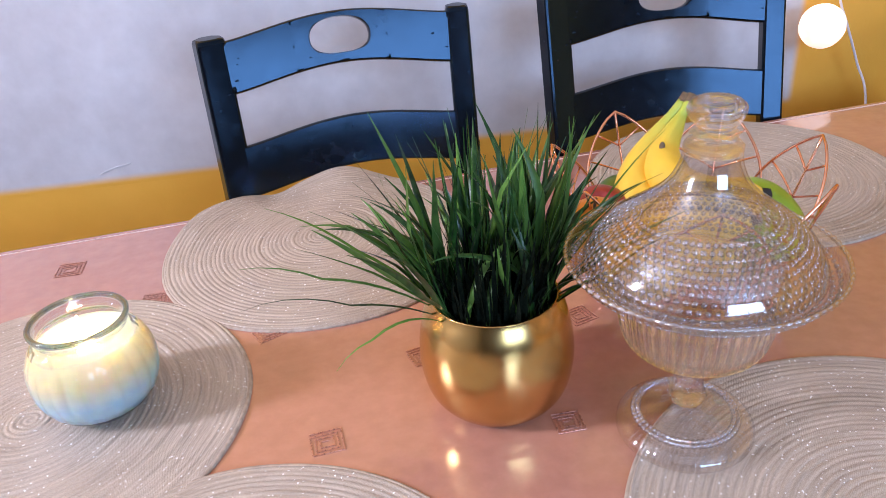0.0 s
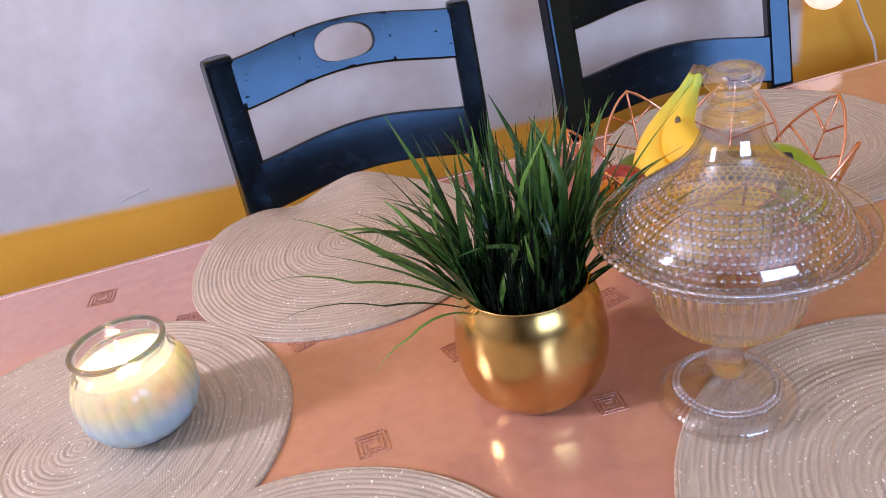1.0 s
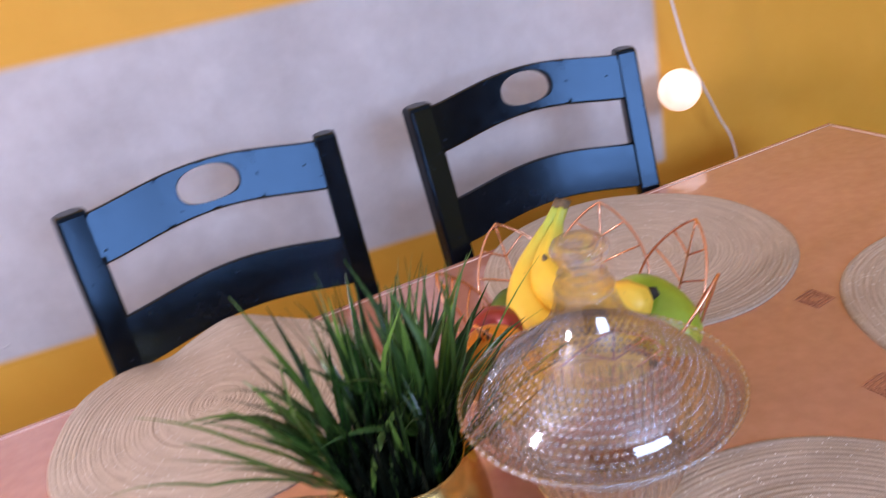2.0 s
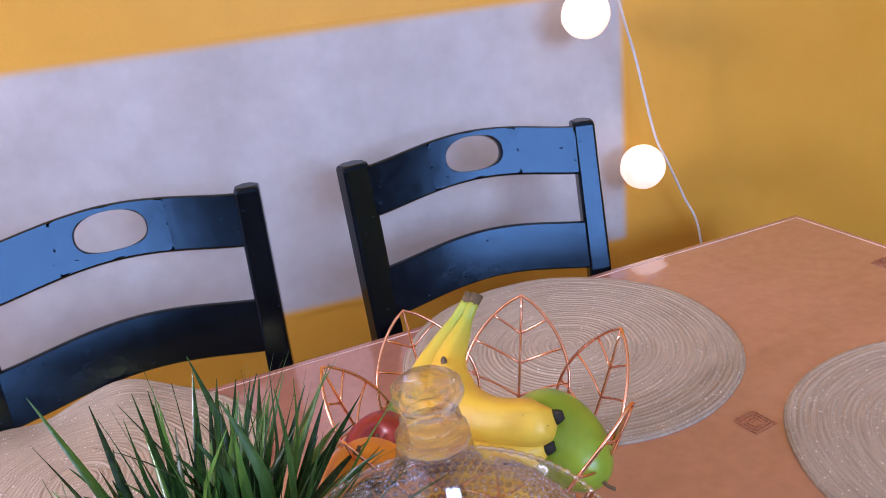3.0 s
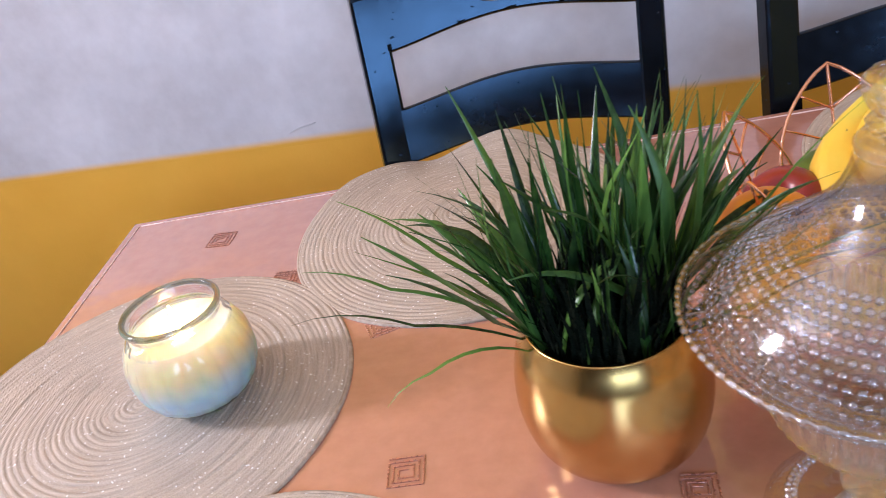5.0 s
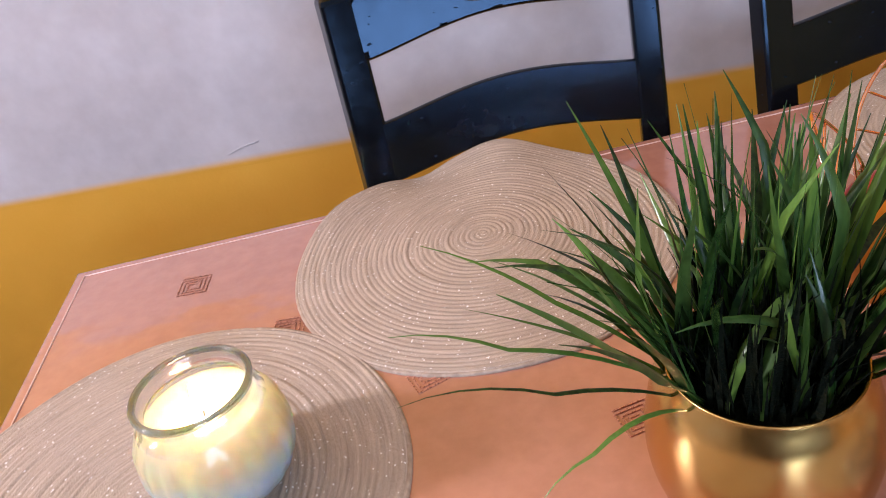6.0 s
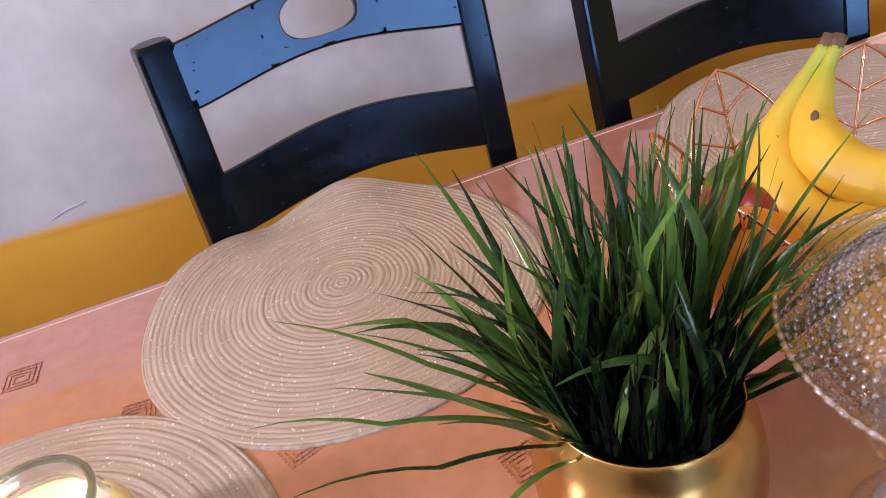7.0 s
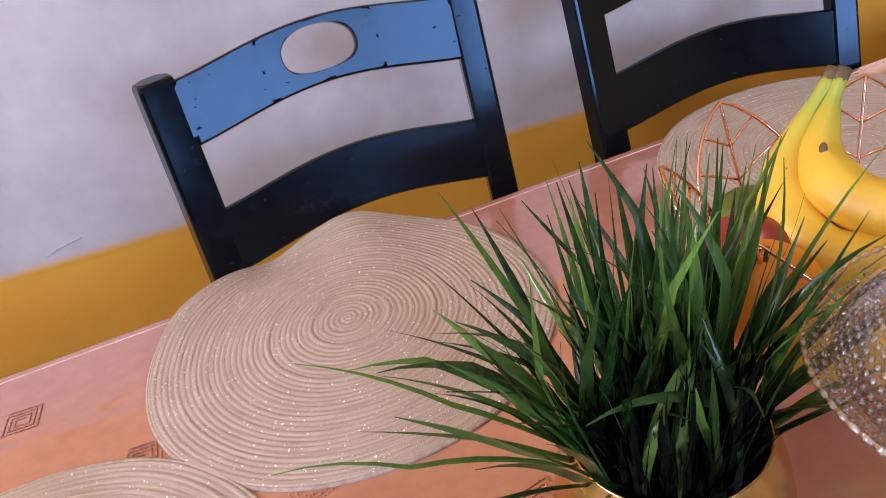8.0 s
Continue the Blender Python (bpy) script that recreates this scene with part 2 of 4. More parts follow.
def glow(name, colour, strength):
    mat, tree, b = nodes_of(name)
    b.inputs["Base Color"].default_value = (0.85, 0.8, 0.7, 1)
    n = noise_of(tree, 60, 4)
    tree.links.new(ramp(tree, n, tuple(0.8 * v for v in colour), colour), b.inputs["Emission Color"])
    b.inputs["Emission Strength"].default_value = strength
    bump(tree, b, n, 0.3, 0.001)
    return mat


VINYL, BRAID, BLADE, WAX = vinyl(), braid(), blade_mat(), glow_graded_wax()
BANANA = skin("banana_skin", (0.80, 0.47, 0.035), (0.88, 0.57, 0.060), (0.82, 0.53, 0.05), 0.5, 20, 0.42, 0.74)
ban = BANANA.node_tree
ban_uv = ban.nodes.new("ShaderNodeUVMap")
ban_sep = ban.nodes.new("ShaderNodeSeparateXYZ")
ban.links.new(ban_uv.outputs[0], ban_sep.inputs[0])
old = ban.nodes["Principled BSDF"].inputs["Base Color"].links[0].from_socket
necked = mixed(ban, (0.42, 0.47, 0.06), old, ramp(ban, ban_sep.outputs[0], (0, 0, 0), (1, 1, 1), 0.10, 0.34))
ban.links.new(necked, ban.nodes["Principled BSDF"].inputs["Base Color"])
# apple red taken darker for the shade the bananas throw on it
APPLE = skin("apple_skin", (0.20, 0.016, 0.014), (0.34, 0.035, 0.022), (0.38, 0.11, 0.03), 0.55, 26, 0.3)
ORANGE = skin("orange_skin", (0.75, 0.24, 0.012), (0.85, 0.32, 0.02), (0.80, 0.30, 0.02), 0.5, 30, 0.42)
GREEN_FRUIT = skin("green_mango_skin", (0.20, 0.34, 0.022), (0.33, 0.45, 0.04), (0.45, 0.44, 0.06), 0.5, 16, 0.3)
LIME = skin("lime_skin", (0.07, 0.12, 0.012), (0.12, 0.18, 0.02), (0.16, 0.18, 0.03), 0.5, 18, 0.35)
LEMON = skin("yellow_pepper_skin", (0.75, 0.42, 0.03), (0.82, 0.50, 0.05), (0.80, 0.46, 0.04), 0.5, 22, 0.3)
GLASS = clear_glass("pressed_glass", (0.99, 0.985, 0.99), 0.50)
THIN_GLASS = pane_glass("thin_pressed_glass", (0.98, 0.97, 0.98), 0.08, 0.115)
BEAD_GLASS = pane_glass("bead_glass", (0.94, 0.925, 0.94), 0.13, 0.30)
JAR_GLASS = clear_glass("candle_glass", (0.95, 0.975, 0.985), 0.12)
RIM_GLASS = clear_glass("thick_rim_glass", (0.38, 0.43, 0.43), 0.0)
FLAME = glow("flame", (1.0, 0.60, 0.20), 80.0)
COTTON_GLOW = glow("cotton_ball_glow", (1.0, 0.74, 0.50), 1.1)


# ---------- building helpers ----------
def part(name, bm, material, parent, label="", smooth=True):
    me = bpy.data.meshes.new(name)
    bm.normal_update()
    for e in bm.edges:      # keep clear edges crisp
        if len(e.link_faces) == 2 and e.calc_face_angle(0) > radians(38):
            e.smooth = False
    bm.to_mesh(me)
    bm.free()
    me.materials.append(material)
    if smooth:
        me.polygons.foreach_set("use_smooth", [True] * len(me.polygons))
    ob = new(name, me)
    if parent:
        ob.parent = parent
    return tagged(ob, label)


def mesh_part(name, verts, faces, material, parent, label="", smooth=True):
    me = bpy.data.meshes.new(name)
    me.from_pydata([tuple(v) for v in verts], [], faces)
    me.materials.append(material)
    if smooth:
        me.polygons.foreach_set("use_smooth", [True] * len(me.polygons))
    ob = new(name, me)
    if parent:
        ob.parent = parent
    return tagged(ob, label)


def thing(name, m, label, category, group="", kind=""):
    ob = new(name)
    ob.empty_display_size = 0.05
    ob.matrix_world = m
    return tagged(ob, label, category, group, kind)


def box(bm, lo, hi, bevel=0.0, seg=2):
    got = bmesh.ops.create_cube(bm, size=1.0)["verts"]
    size = Vector(hi) - Vector(lo)
    mid = (Vector(hi) + Vector(lo)) / 2
    for v in got:
        v.co = Vector((v.co.x * size.x, v.co.y * size.y, v.co.z * size.z)) + mid
    if bevel:
        edges = list({e for v in got for e in v.link_edges})
        bmesh.ops.bevel(bm, geom=edges, offset=bevel, segments=seg, affect="EDGES", profile=0.6)
    return bm


def lathe(profile, seg=64, wave=None, closed=False):
    """Verts and faces of a turned form. profile: (r, z) rows; wave(r, z, angle) -> radius."""
    verts, faces, n = [], [], len(profile)
    for j in range(seg):
        a = 2 * math.pi * j / seg
        for r, z in profile:
            rr = wave(r, z, a) if wave else r
            verts.append((rr * math.cos(a), rr * math.sin(a), z))
    for j in range(seg):
        k = (j + 1) % seg
        for i in range(n if closed else n - 1):
            i2 = (i + 1) % n
            faces.append((j * n + i, k * n + i, k * n + i2, j * n + i2))
    return verts, faces


def smooth_profile(points, steps=6):
    """Catmull-Rom through (r, z) points."""
    out = []
    p = [points[0], *points, points[-1]]
    for i in range(1, len(p) - 2):
        for s in range(steps):
            t = s / steps
            q = []
            for k in (0, 1):
                a, b, c, d = p[i - 1][k], p[i][k], p[i + 1][k], p[i + 2][k]
                q.append(0.5 * (2 * b + (c - a) * t + (2 * a - 5 * b + 4 * c - d) * t * t + (3 * b - a - 3 * c + d) * t ** 3))
            out.append(tuple(q))
    out.append(tuple(points[-1]))
    return out


def spline(points, steps=8):
    """Catmull-Rom through 3D points."""
    pts = [Vector(v) for v in points]
    p = [2 * pts[0] - pts[1], *pts, 2 * pts[-1] - pts[-2]]
    out = []
    for i in range(1, len(p) - 2):
        for s in range(steps):
            t = s / steps
            a, b, c, d = p[i - 1], p[i], p[i + 1], p[i + 2]
            out.append(0.5 * (2 * b + (c - a) * t + (2 * a - 5 * b + 4 * c - d) * t * t + (3 * b - a - 3 * c + d) * t ** 3))
    out.append(pts[-1])
    return out


def tube(path, radius, seg=8, closed=False, flat=1.0, facets=None):
    """Verts and faces of a swept tube; radius: number or function of 0..1 along it."""
    n = len(path)
    verts, faces = [], []
    normal = None
    for i, p in enumerate(path):
        a = path[(i - 1) % n] if (closed or i) else path[0]
        b = path[(i + 1) % n] if (closed or i < n - 1) else path[-1]
        d = (b - a).normalized()
        if normal is None:
            normal = d.orthogonal().normalized()
        normal = (normal - d * normal.dot(d)).normalized()
        side = d.cross(normal)
        r = radius(i / (n - 1)) if callable(radius) else radius
        for k in range(seg):
            t = 2 * math.pi * k / seg
            f = facets(t) if facets else 1.0
            verts.append(p + (normal * math.cos(t) + side * math.sin(t) * flat) * r * f)
    for i in range(n if closed else n - 1):
        j = (i + 1) % n
        for k in range(seg):
            m = (k + 1) % seg
            faces.append((i * seg + k, i * seg + m, j * seg + m, j * seg + k))
    if not closed:
        faces.append(tuple(reversed(range(seg))))
        faces.append(tuple(range((n - 1) * seg, n * seg)))
    return verts, faces


def joined(pieces):
    verts, faces = [], []
    for v, f in pieces:
        base = len(verts)
        verts += list(v)
        faces += [tuple(i + base for i in q) for q in f]
    return verts, faces


# ---------- the room ----------
def structure(name, bm, material, label, m=ROOM):
    ob = part(name, bm, material, None, smooth=False)
    ob.matrix_world = m
    return tagged(ob, label, "wall" if "wall" in name else name.split("_")[0], kind="structure")


def wall_with_hole(axis, lo, hi, z_top, depth0, depth1, hole):
    """A wall along u or v, with one window opening through it."""
    bm = bmesh.new()
    a, b, z0, z1 = hole
    for s0, s1, t0, t1 in ((lo, a, 0, z_top), (b, hi, 0, z_top), (a, b, 0, z0), (a, b, z1, z_top)):
        if axis == "u":
            box(bm, (s0, depth0, t0), (s1, depth1, t1))
        else:
            box(bm, (depth0, s0, t0), (depth1, s1, t1))
    return bm


structure("floor", box(bmesh.new(), (U0 - 0.2, V0 - 0.2, -0.1), (U1 + 0.2, 0.2, 0)), FLOOR, "brown wooden floor of the dining room")
structure("ceiling", box(bmesh.new(), (U0 - 0.2, V0 - 0.2, HIGH), (U1 + 0.2, 0.2, HIGH + 0.1)), WHITE, "white painted ceiling")
structure("wall_north", box(bmesh.new(), (U0 - 0.2, 0, 0), (U1 + 0.2, 0.2, HIGH)), OCHRE, "matt ochre yellow painted wall behind the chairs")
# side and south walls are unseen; the south one is darkened for reflections
structure("wall_east", box(bmesh.new(), (U1, V0, 0), (U1 + 0.2, 0, HIGH)), OCHRE, "ochre yellow painted side wall")
structure("wall_south", wall_with_hole("u", U0 - 0.2, U1 + 0.2, HIGH, V0 - 0.2, V0, SOUTH_WIN), UMBER, "unseen wall with a wide window, made dark brown to darken reflections")
structure("wall_west", wall_with_hole("v", V0, 0, HIGH, U0 - 0.2, U0, WEST_WIN), WHITE, "white painted wall with a narrow window")

def soft_field(mat, z0, z1, x1):
    """The field's paint runs out into the wall's ochre along its borders."""
    tree = mat.node_tree
    b = tree.nodes["Principled BSDF"]
    old = b.inputs["Base Color"].links[0].from_socket
    tc = tree.nodes.new("ShaderNodeTexCoord")
    sep = tree.nodes.new("ShaderNodeSeparateXYZ")
    tree.links.new(tc.outputs["Object"], sep.inputs[0])
    mask = None
    for axis, lo, hi in ((2, z0 - 0.009, z0 + 0.009), (2, z1 + 0.009, z1 - 0.009), (0, x1 + 0.009, x1 - 0.009)):
        mr = tree.nodes.new("ShaderNodeMapRange")
        mr.interpolation_type = "SMOOTHSTEP"
        mr.inputs["From Min"].default_value, mr.inputs["From Max"].default_value = lo, hi
        tree.links.new(sep.outputs[axis], mr.inputs[0])
        if mask is None:
            mask = mr.outputs[0]
        else:
            m = tree.nodes.new("ShaderNodeMath")
            m.operation = "MULTIPLY"
            tree.links.new(mask, m.inputs[0])
            tree.links.new(mr.outputs[0], m.inputs[1])
            mask = m.outputs[0]
    tree.links.new(mixed(tree, (0.80, 0.39, 0.04), old, mask), b.inputs["Base Color"])


# the pale field on the ochre wall, with its scratch
PANEL_Z0, PANEL_Z1, PANEL_X1 = 0.676, 1.117, 0.832
soft_field(PANEL, PANEL_Z0, PANEL_Z1, PANEL_X1)
panel = structure("wall_panel", box(bmesh.new(), (U0 + 0.002, -0.0008, PANEL_Z0 - 0.012), (PANEL_X1 + 0.012, 0.002, PANEL_Z1 + 0.012)), PANEL,
                  "pale grey mottled plaster field painted on the ochre wall")
v, f = tube(spline([(-0.44, -0.0008, 0.688), (-0.415, -0.0012, 0.697), (-0.385, -0.0012, 0.702)], 4), 0.0010, 6)
scratch = mesh_part("plaster_scratch", v, f, PANEL, panel)


def window(name, m, w, h, label):
    win = thing(name, m, label, "window", kind="structure")
    bm = bmesh.new()
    for lo, hi in (((-w / 2, -0.03, 0), (w / 2, 0.03, 0.05)), ((-w / 2, -0.03, h - 0.05), (w / 2, 0.03, h)),
                   ((-w / 2, -0.03, 0.05), (-w / 2 + 0.05, 0.03, h - 0.05)), ((w / 2 - 0.05, -0.03, 0.05), (w / 2, 0.03, h - 0.05)),
                   ((-0.025, -0.03, 0.05), (0.025, 0.03, h - 0.05)))[:5 if w > 1 else 4]:
        box(bm, lo, hi)
    part("window_frame", bm, WHITE, win, smooth=False)
    part("window_sill", box(bmesh.new(), (-w / 2 - 0.04, 0.031, -0.03), (w / 2 + 0.04, 0.16, 0), 0.006), WHITE, win)
    return win


window("window_1", ROOM @ pose(1.2, V0 - 0.02, 1.30), 1.9, 1.10, "white framed two-part window behind the table")
window("window_2", ROOM @ pose(U0 - 0.02, -0.99, 1.50, 0, 0, -90), 0.30, 0.8, "narrow white framed window high in the side wall")

# ---------- table and cloth ----------
TX0, TX1, TY0, TY1, TOP = -0.575, 0.96, 0.085, 1.008, 0.75
TURN = -1.2
table = thing("dining_table", pose(0, 0, 0, 0, 0, TURN) @ pose((TX0 + TX1) / 2, (TY0 + TY1) / 2, 0), "dark wooden rectangular dining table under a terracotta cloth", "table")
hx, hy = (TX1 - TX0) / 2, (TY1 - TY0) / 2
part("tabletop", box(bmesh.new(), (-hx + 0.004, -hy + 0.004, 0.715), (hx - 0.004, hy - 0.004, 0.747), 0.006), TABLE_WOOD, table)
for sy in (-1, 1):
    part("apron", box(bmesh.new(), (-hx + 0.11, sy * (hy - 0.08) - 0.011, 0.63), (hx - 0.11, sy * (hy - 0.08) + 0.011, 0.714), 0.003), TABLE_WOOD, table)
for sx in (-1, 1):
    for sy in (-1, 1):
        cx, cy = sx * (hx - 0.075), sy * (hy - 0.075)
        bm = box(bmesh.new(), (cx - 0.033, cy - 0.033, 0), (cx + 0.033, cy + 0.033, 0.714), 0.005)
        for vv in bm.verts:
            if vv.co.z < 0.3:
                vv.co.x, vv.co.y = cx + (vv.co.x - cx) * 0.72, cy + (vv.co.y - cy) * 0.72
        part("leg", bm, TABLE_WOOD, table)

cloth = thing("tablecloth", pose(0, 0, TOP, 0, 0, TURN), "glossy terracotta vinyl tablecloth lying on the dining table", "tablecloth")


def cloth_sheet():
    """A fine sheet over the top that rolls over the edge and hangs a short way."""
    nx, ny, hang = 120, 76, 0.10
    roll = 0.006

    def bend(s, lo, hi):
        # returns place along the axis and the drop
        if s < lo + roll:
            d = lo + roll - s
        elif s > hi - roll:
            d = s - hi + roll
        else:
            return s, 0.0
        ang = min(d / roll, math.pi / 2)
        out = roll * math.sin(ang)
        drop = roll * (1 - math.cos(ang)) + max(0.0, d - roll * math.pi / 2)
        return (lo + roll - out if s < (lo + hi) / 2 else hi - roll + out), drop

    sx = [TX0 - hang + (TX1 - TX0 + 2 * hang) * i / nx for i in range(nx + 1)]
    sy = [TY0 - hang + (TY1 - TY0 + 2 * hang) * j / ny for j in range(ny + 1)]
    sx = sorted(set(sx + [TX0 + k * 0.002 for k in range(-3, 6)] + [TX1 + k * 0.002 for k in range(-5, 4)]))
    sy = sorted(set(sy + [TY0 + k * 0.002 for k in range(-3, 6)] + [TY1 + k * 0.002 for k in range(-5, 4)]))
    verts, faces = [], []
    for y in sy:
        for x in sx:
            px, dx = bend(x, TX0, TX1)
            py, dy = bend(y, TY0, TY1)
            drop = max(dx, dy)
            both = min(dx, dy)
            wob = 0.0005 * noise.noise(Vector((x * 7, y * 7, 0)))
            flare = 0.004 * min(1, drop / 0.05) * (1 + noise.noise(Vector((x * 14, y * 14, 4))))
            if dx > 0:
                px += flare * (1 if x > 0.2 else -1) + (both * 0.35 if x > 0.2 else -both * 0.35)
            if dy > 0:
                py += flare * (1 if y > 0.5 else -1) + (both * 0.35 if y > 0.5 else -both * 0.35)
            verts.append((px, py, wob - drop))
    w = len(sx)
    for j in range(len(sy) - 1):
        for i in range(w - 1):
            a = j * w + i
            faces.append((a, a + 1, a + w + 1, a + w))
    return verts, faces


sheet = mesh_part("sheet", *cloth_sheet(), VINYL, cloth)
solid = sheet.modifiers.new("thickness", "SOLIDIFY")
solid.thickness, solid.offset = 0.0015, -1
# the welt that runs a finger's width inside the edge
inset = 0.014
ring = [(TX0 + inset, TY0 + inset), (TX1 - inset, TY0 + inset), (TX1 - inset, TY1 - inset), (TX0 + inset, TY1 - inset)]
for (ax, ay), (bx, by) in zip(ring, ring[1:] + ring[:1]):
    n = 40
    path = [Vector((ax + (bx - ax) * i / n, ay + (by - ay) * i / n, 0.0003)) for i in range(n + 1)]
    mesh_part("welt", *tube(path, 0.0009, 6), HEM, cloth, "pale raised welt line")


def square_spiral(size):
    """One printed key motif: a square spiral of thin strips."""
    step = size / 7
    x, y, run = -size / 2, size / 2, size
    pts = [(x, y)]
    for k in range(13):
        dx, dy = ((1, 0), (0, -1), (-1, 0), (0, 1))[k % 4]
        if k > 2 and k % 2:
            run -= step
        x, y = x + dx * run, y + dy * run
        pts.append((x, y))
    ways = [(Vector(b) - Vector(a)).normalized() for a, b in zip(pts, pts[1:])]
    sides = [Vector((-d.y, d.x)) for d in ways]
    verts, faces, h = [], [], size * 0.026
    for i, p in enumerate(pts):
        n = sides[0] if i == 0 else sides[-1] if i == len(ways) else sides[i - 1] + sides[i]
        for sgn, z in ((1, 0.0), (0.8, 0.0005), (-0.8, 0.0005), (-1, 0.0)):
            verts.append((p[0] + n.x * h * sgn, p[1] + n.y * h * sgn, z))
    for i in range(len(ways)):
        for k in range(3):
            faces.append((4 * i + k, 4 * i + k + 1, 4 * i + k + 5, 4 * i + k + 4))
    return verts, [f_[::-1] for f_ in faces]


for x, y, turn, size in ((-0.405, 0.929, -6, 0.030), (-0.302, 0.815, -6, 0.028), (-0.187, 0.706, 20, 0.027), (-0.153, 0.527, 0, 0.026),
                         (-0.049, 0.612, 10, 0.026), (0.040, 0.481, -6, 0.0225), (0.112, 0.618, 12, 0.026), (0.436, 0.462, 6, 0.028),
                         (0.512, 0.607, 6, 0.028), (0.920, 0.776, 4, 0.03)):
    motif = mesh_part("key_motif", *square_spiral(size), MOTIF, cloth, "copper square spiral print", smooth=False)
    motif.matrix_basis = pose(0, 0, 0, 0, 0, -TURN) @ pose(x, y, 0.0004, 0, 0, turn)


# ---------- placemats ----------
def placemat(x, y, radius, turn, lift, label):
    """A round mat coiled from one braided cord; lift(x, y) raises it where it is buckled."""
    mat_ob = thing("placemat", pose(x, y, TOP + 0.0012, 0, 0, turn), label, "placemat", "round placemats on the table")
    cords, per, seg = 36, 5, 150
    pitch = radius / cords
    rings = cords * per
    rnd = random.Random(int(1000 * (x + 3)))
    tone = [rnd.uniform(-0.3, 0.3) for _ in range(cords + 2)]
    verts, faces, uvs = [], [], []
    for i in range(rings + 1):
        for j in range(seg):
            a = 2 * math.pi * j / seg
            r = max(0.0004, radius * i / rings)
            k = r / pitch - j / seg
            if r > radius - pitch * 0.5:
                k = r / pitch
            ridge = abs(math.sin(math.pi * k)) ** 0.6
            rr = r * (1 + 0.006 * math.sin(3 * a + x * 20) + 0.003 * math.sin(7 * a))
            px, py = rr * math.cos(a), rr * math.sin(a)
            edge = 0.0 if i < rings else -0.002
            z = 0.0012 + (0.0010 + 0.0012 * tone[(int(k) * 7) % len(tone)]) * ridge + edge + 0.0010 * tone[int(k) % len(tone)]
            c, s = math.cos(radians(turn)), math.sin(radians(turn))
            z += lift(x + px * c - py * s, y + px * s + py * c) if lift else 0.0
            z += 0.0006 * noise.noise(Vector((px * 18 + x * 9, py * 18, y * 5)))
            verts.append((px, py, z))
            uvs.append((a * (int(k) + 0.5) * 4, k * 4))
    for i in range(rings):
        for j in range(seg):
            m = (j + 1) % seg
            faces.append((i * seg + j, (i + 1) * seg + j, (i + 1) * seg + m, i * seg + m))
    rim = rings * seg
    base = len(verts)
    for j in range(seg):
        px, py, pz = verts[rim + j]
        verts.append((px, py, pz - 0.0022))
    for j in range(seg):
        m = (j + 1) % seg
        faces.append((rim + j, base + j, base + m, rim + m))
    uvs += [(0, 0)] * seg
    ob = mesh_part("coiled_cord", verts, faces, BRAID, mat_ob)
    rim_path = [Vector(verts[rim + j]) + Vector((0, 0, 0.0004)) for j in range(seg)]
    mesh_part("edge_cord", *tube(rim_path, 0.0022, 8, closed=True), EDGE_CORD, mat_ob, "stitched outer cord")
    layer = ob.data.uv_layers.new(name="UVMap")
    idx = np.zeros(len(ob.data.loops), dtype=np.int32)
    ob.data.loops.foreach_get("vertex_index", idx)
    layer.data.foreach_set("uv", np.array(uvs, dtype=np.float32)[idx].ravel())
    return mat_ob


def buckle(x, y):
    """The mat that hangs over the table's edge: raised at the side, dipped, and arched again."""
    cx, cy, r = -0.107, 0.876, 0.188
    d = min(1.0, math.hypot(x - cx, y - cy) / r)
    back = max(0.0, min(1.0, (y - cy + 0.03) / 0.15))
    g = lambda v, m, s: math.exp(-((v - m) / s) ** 2)
    edge = 0.012 * g(x, -0.265, 0.075) - 0.011 * g(x, -0.150, 0.032) * max(0.0, min(1.0, (y - 0.985) / 0.05)) + 0.016 * g(x, -0.050, 0.045)
    return edge * back * d * d + 0.008 * g(x, -0.10, 0.1) * g(y, 0.9, 0.11)


placemat(-0.107, 0.876, 0.187, 20, buckle, "round straw-coloured braided placemat buckled over the table edge")
placemat(-0.400, 0.644, 0.191, 140, None, "round straw-coloured braided placemat under the candle jar")
placemat(-0.241, 0.332, 0.185, 80, None, "round straw-coloured braided placemat with glitter thread")
placemat(0.215, 0.290, 0.198, 250, None, "round straw-coloured braided placemat under the glass stand")
placemat(0.445, 0.837, 0.198, 310, None, "round straw-coloured braided placemat beside the wire fruit basket")
placemat(0.678, 0.448, 0.200, 10, None, "round straw-coloured braided placemat at the table end")


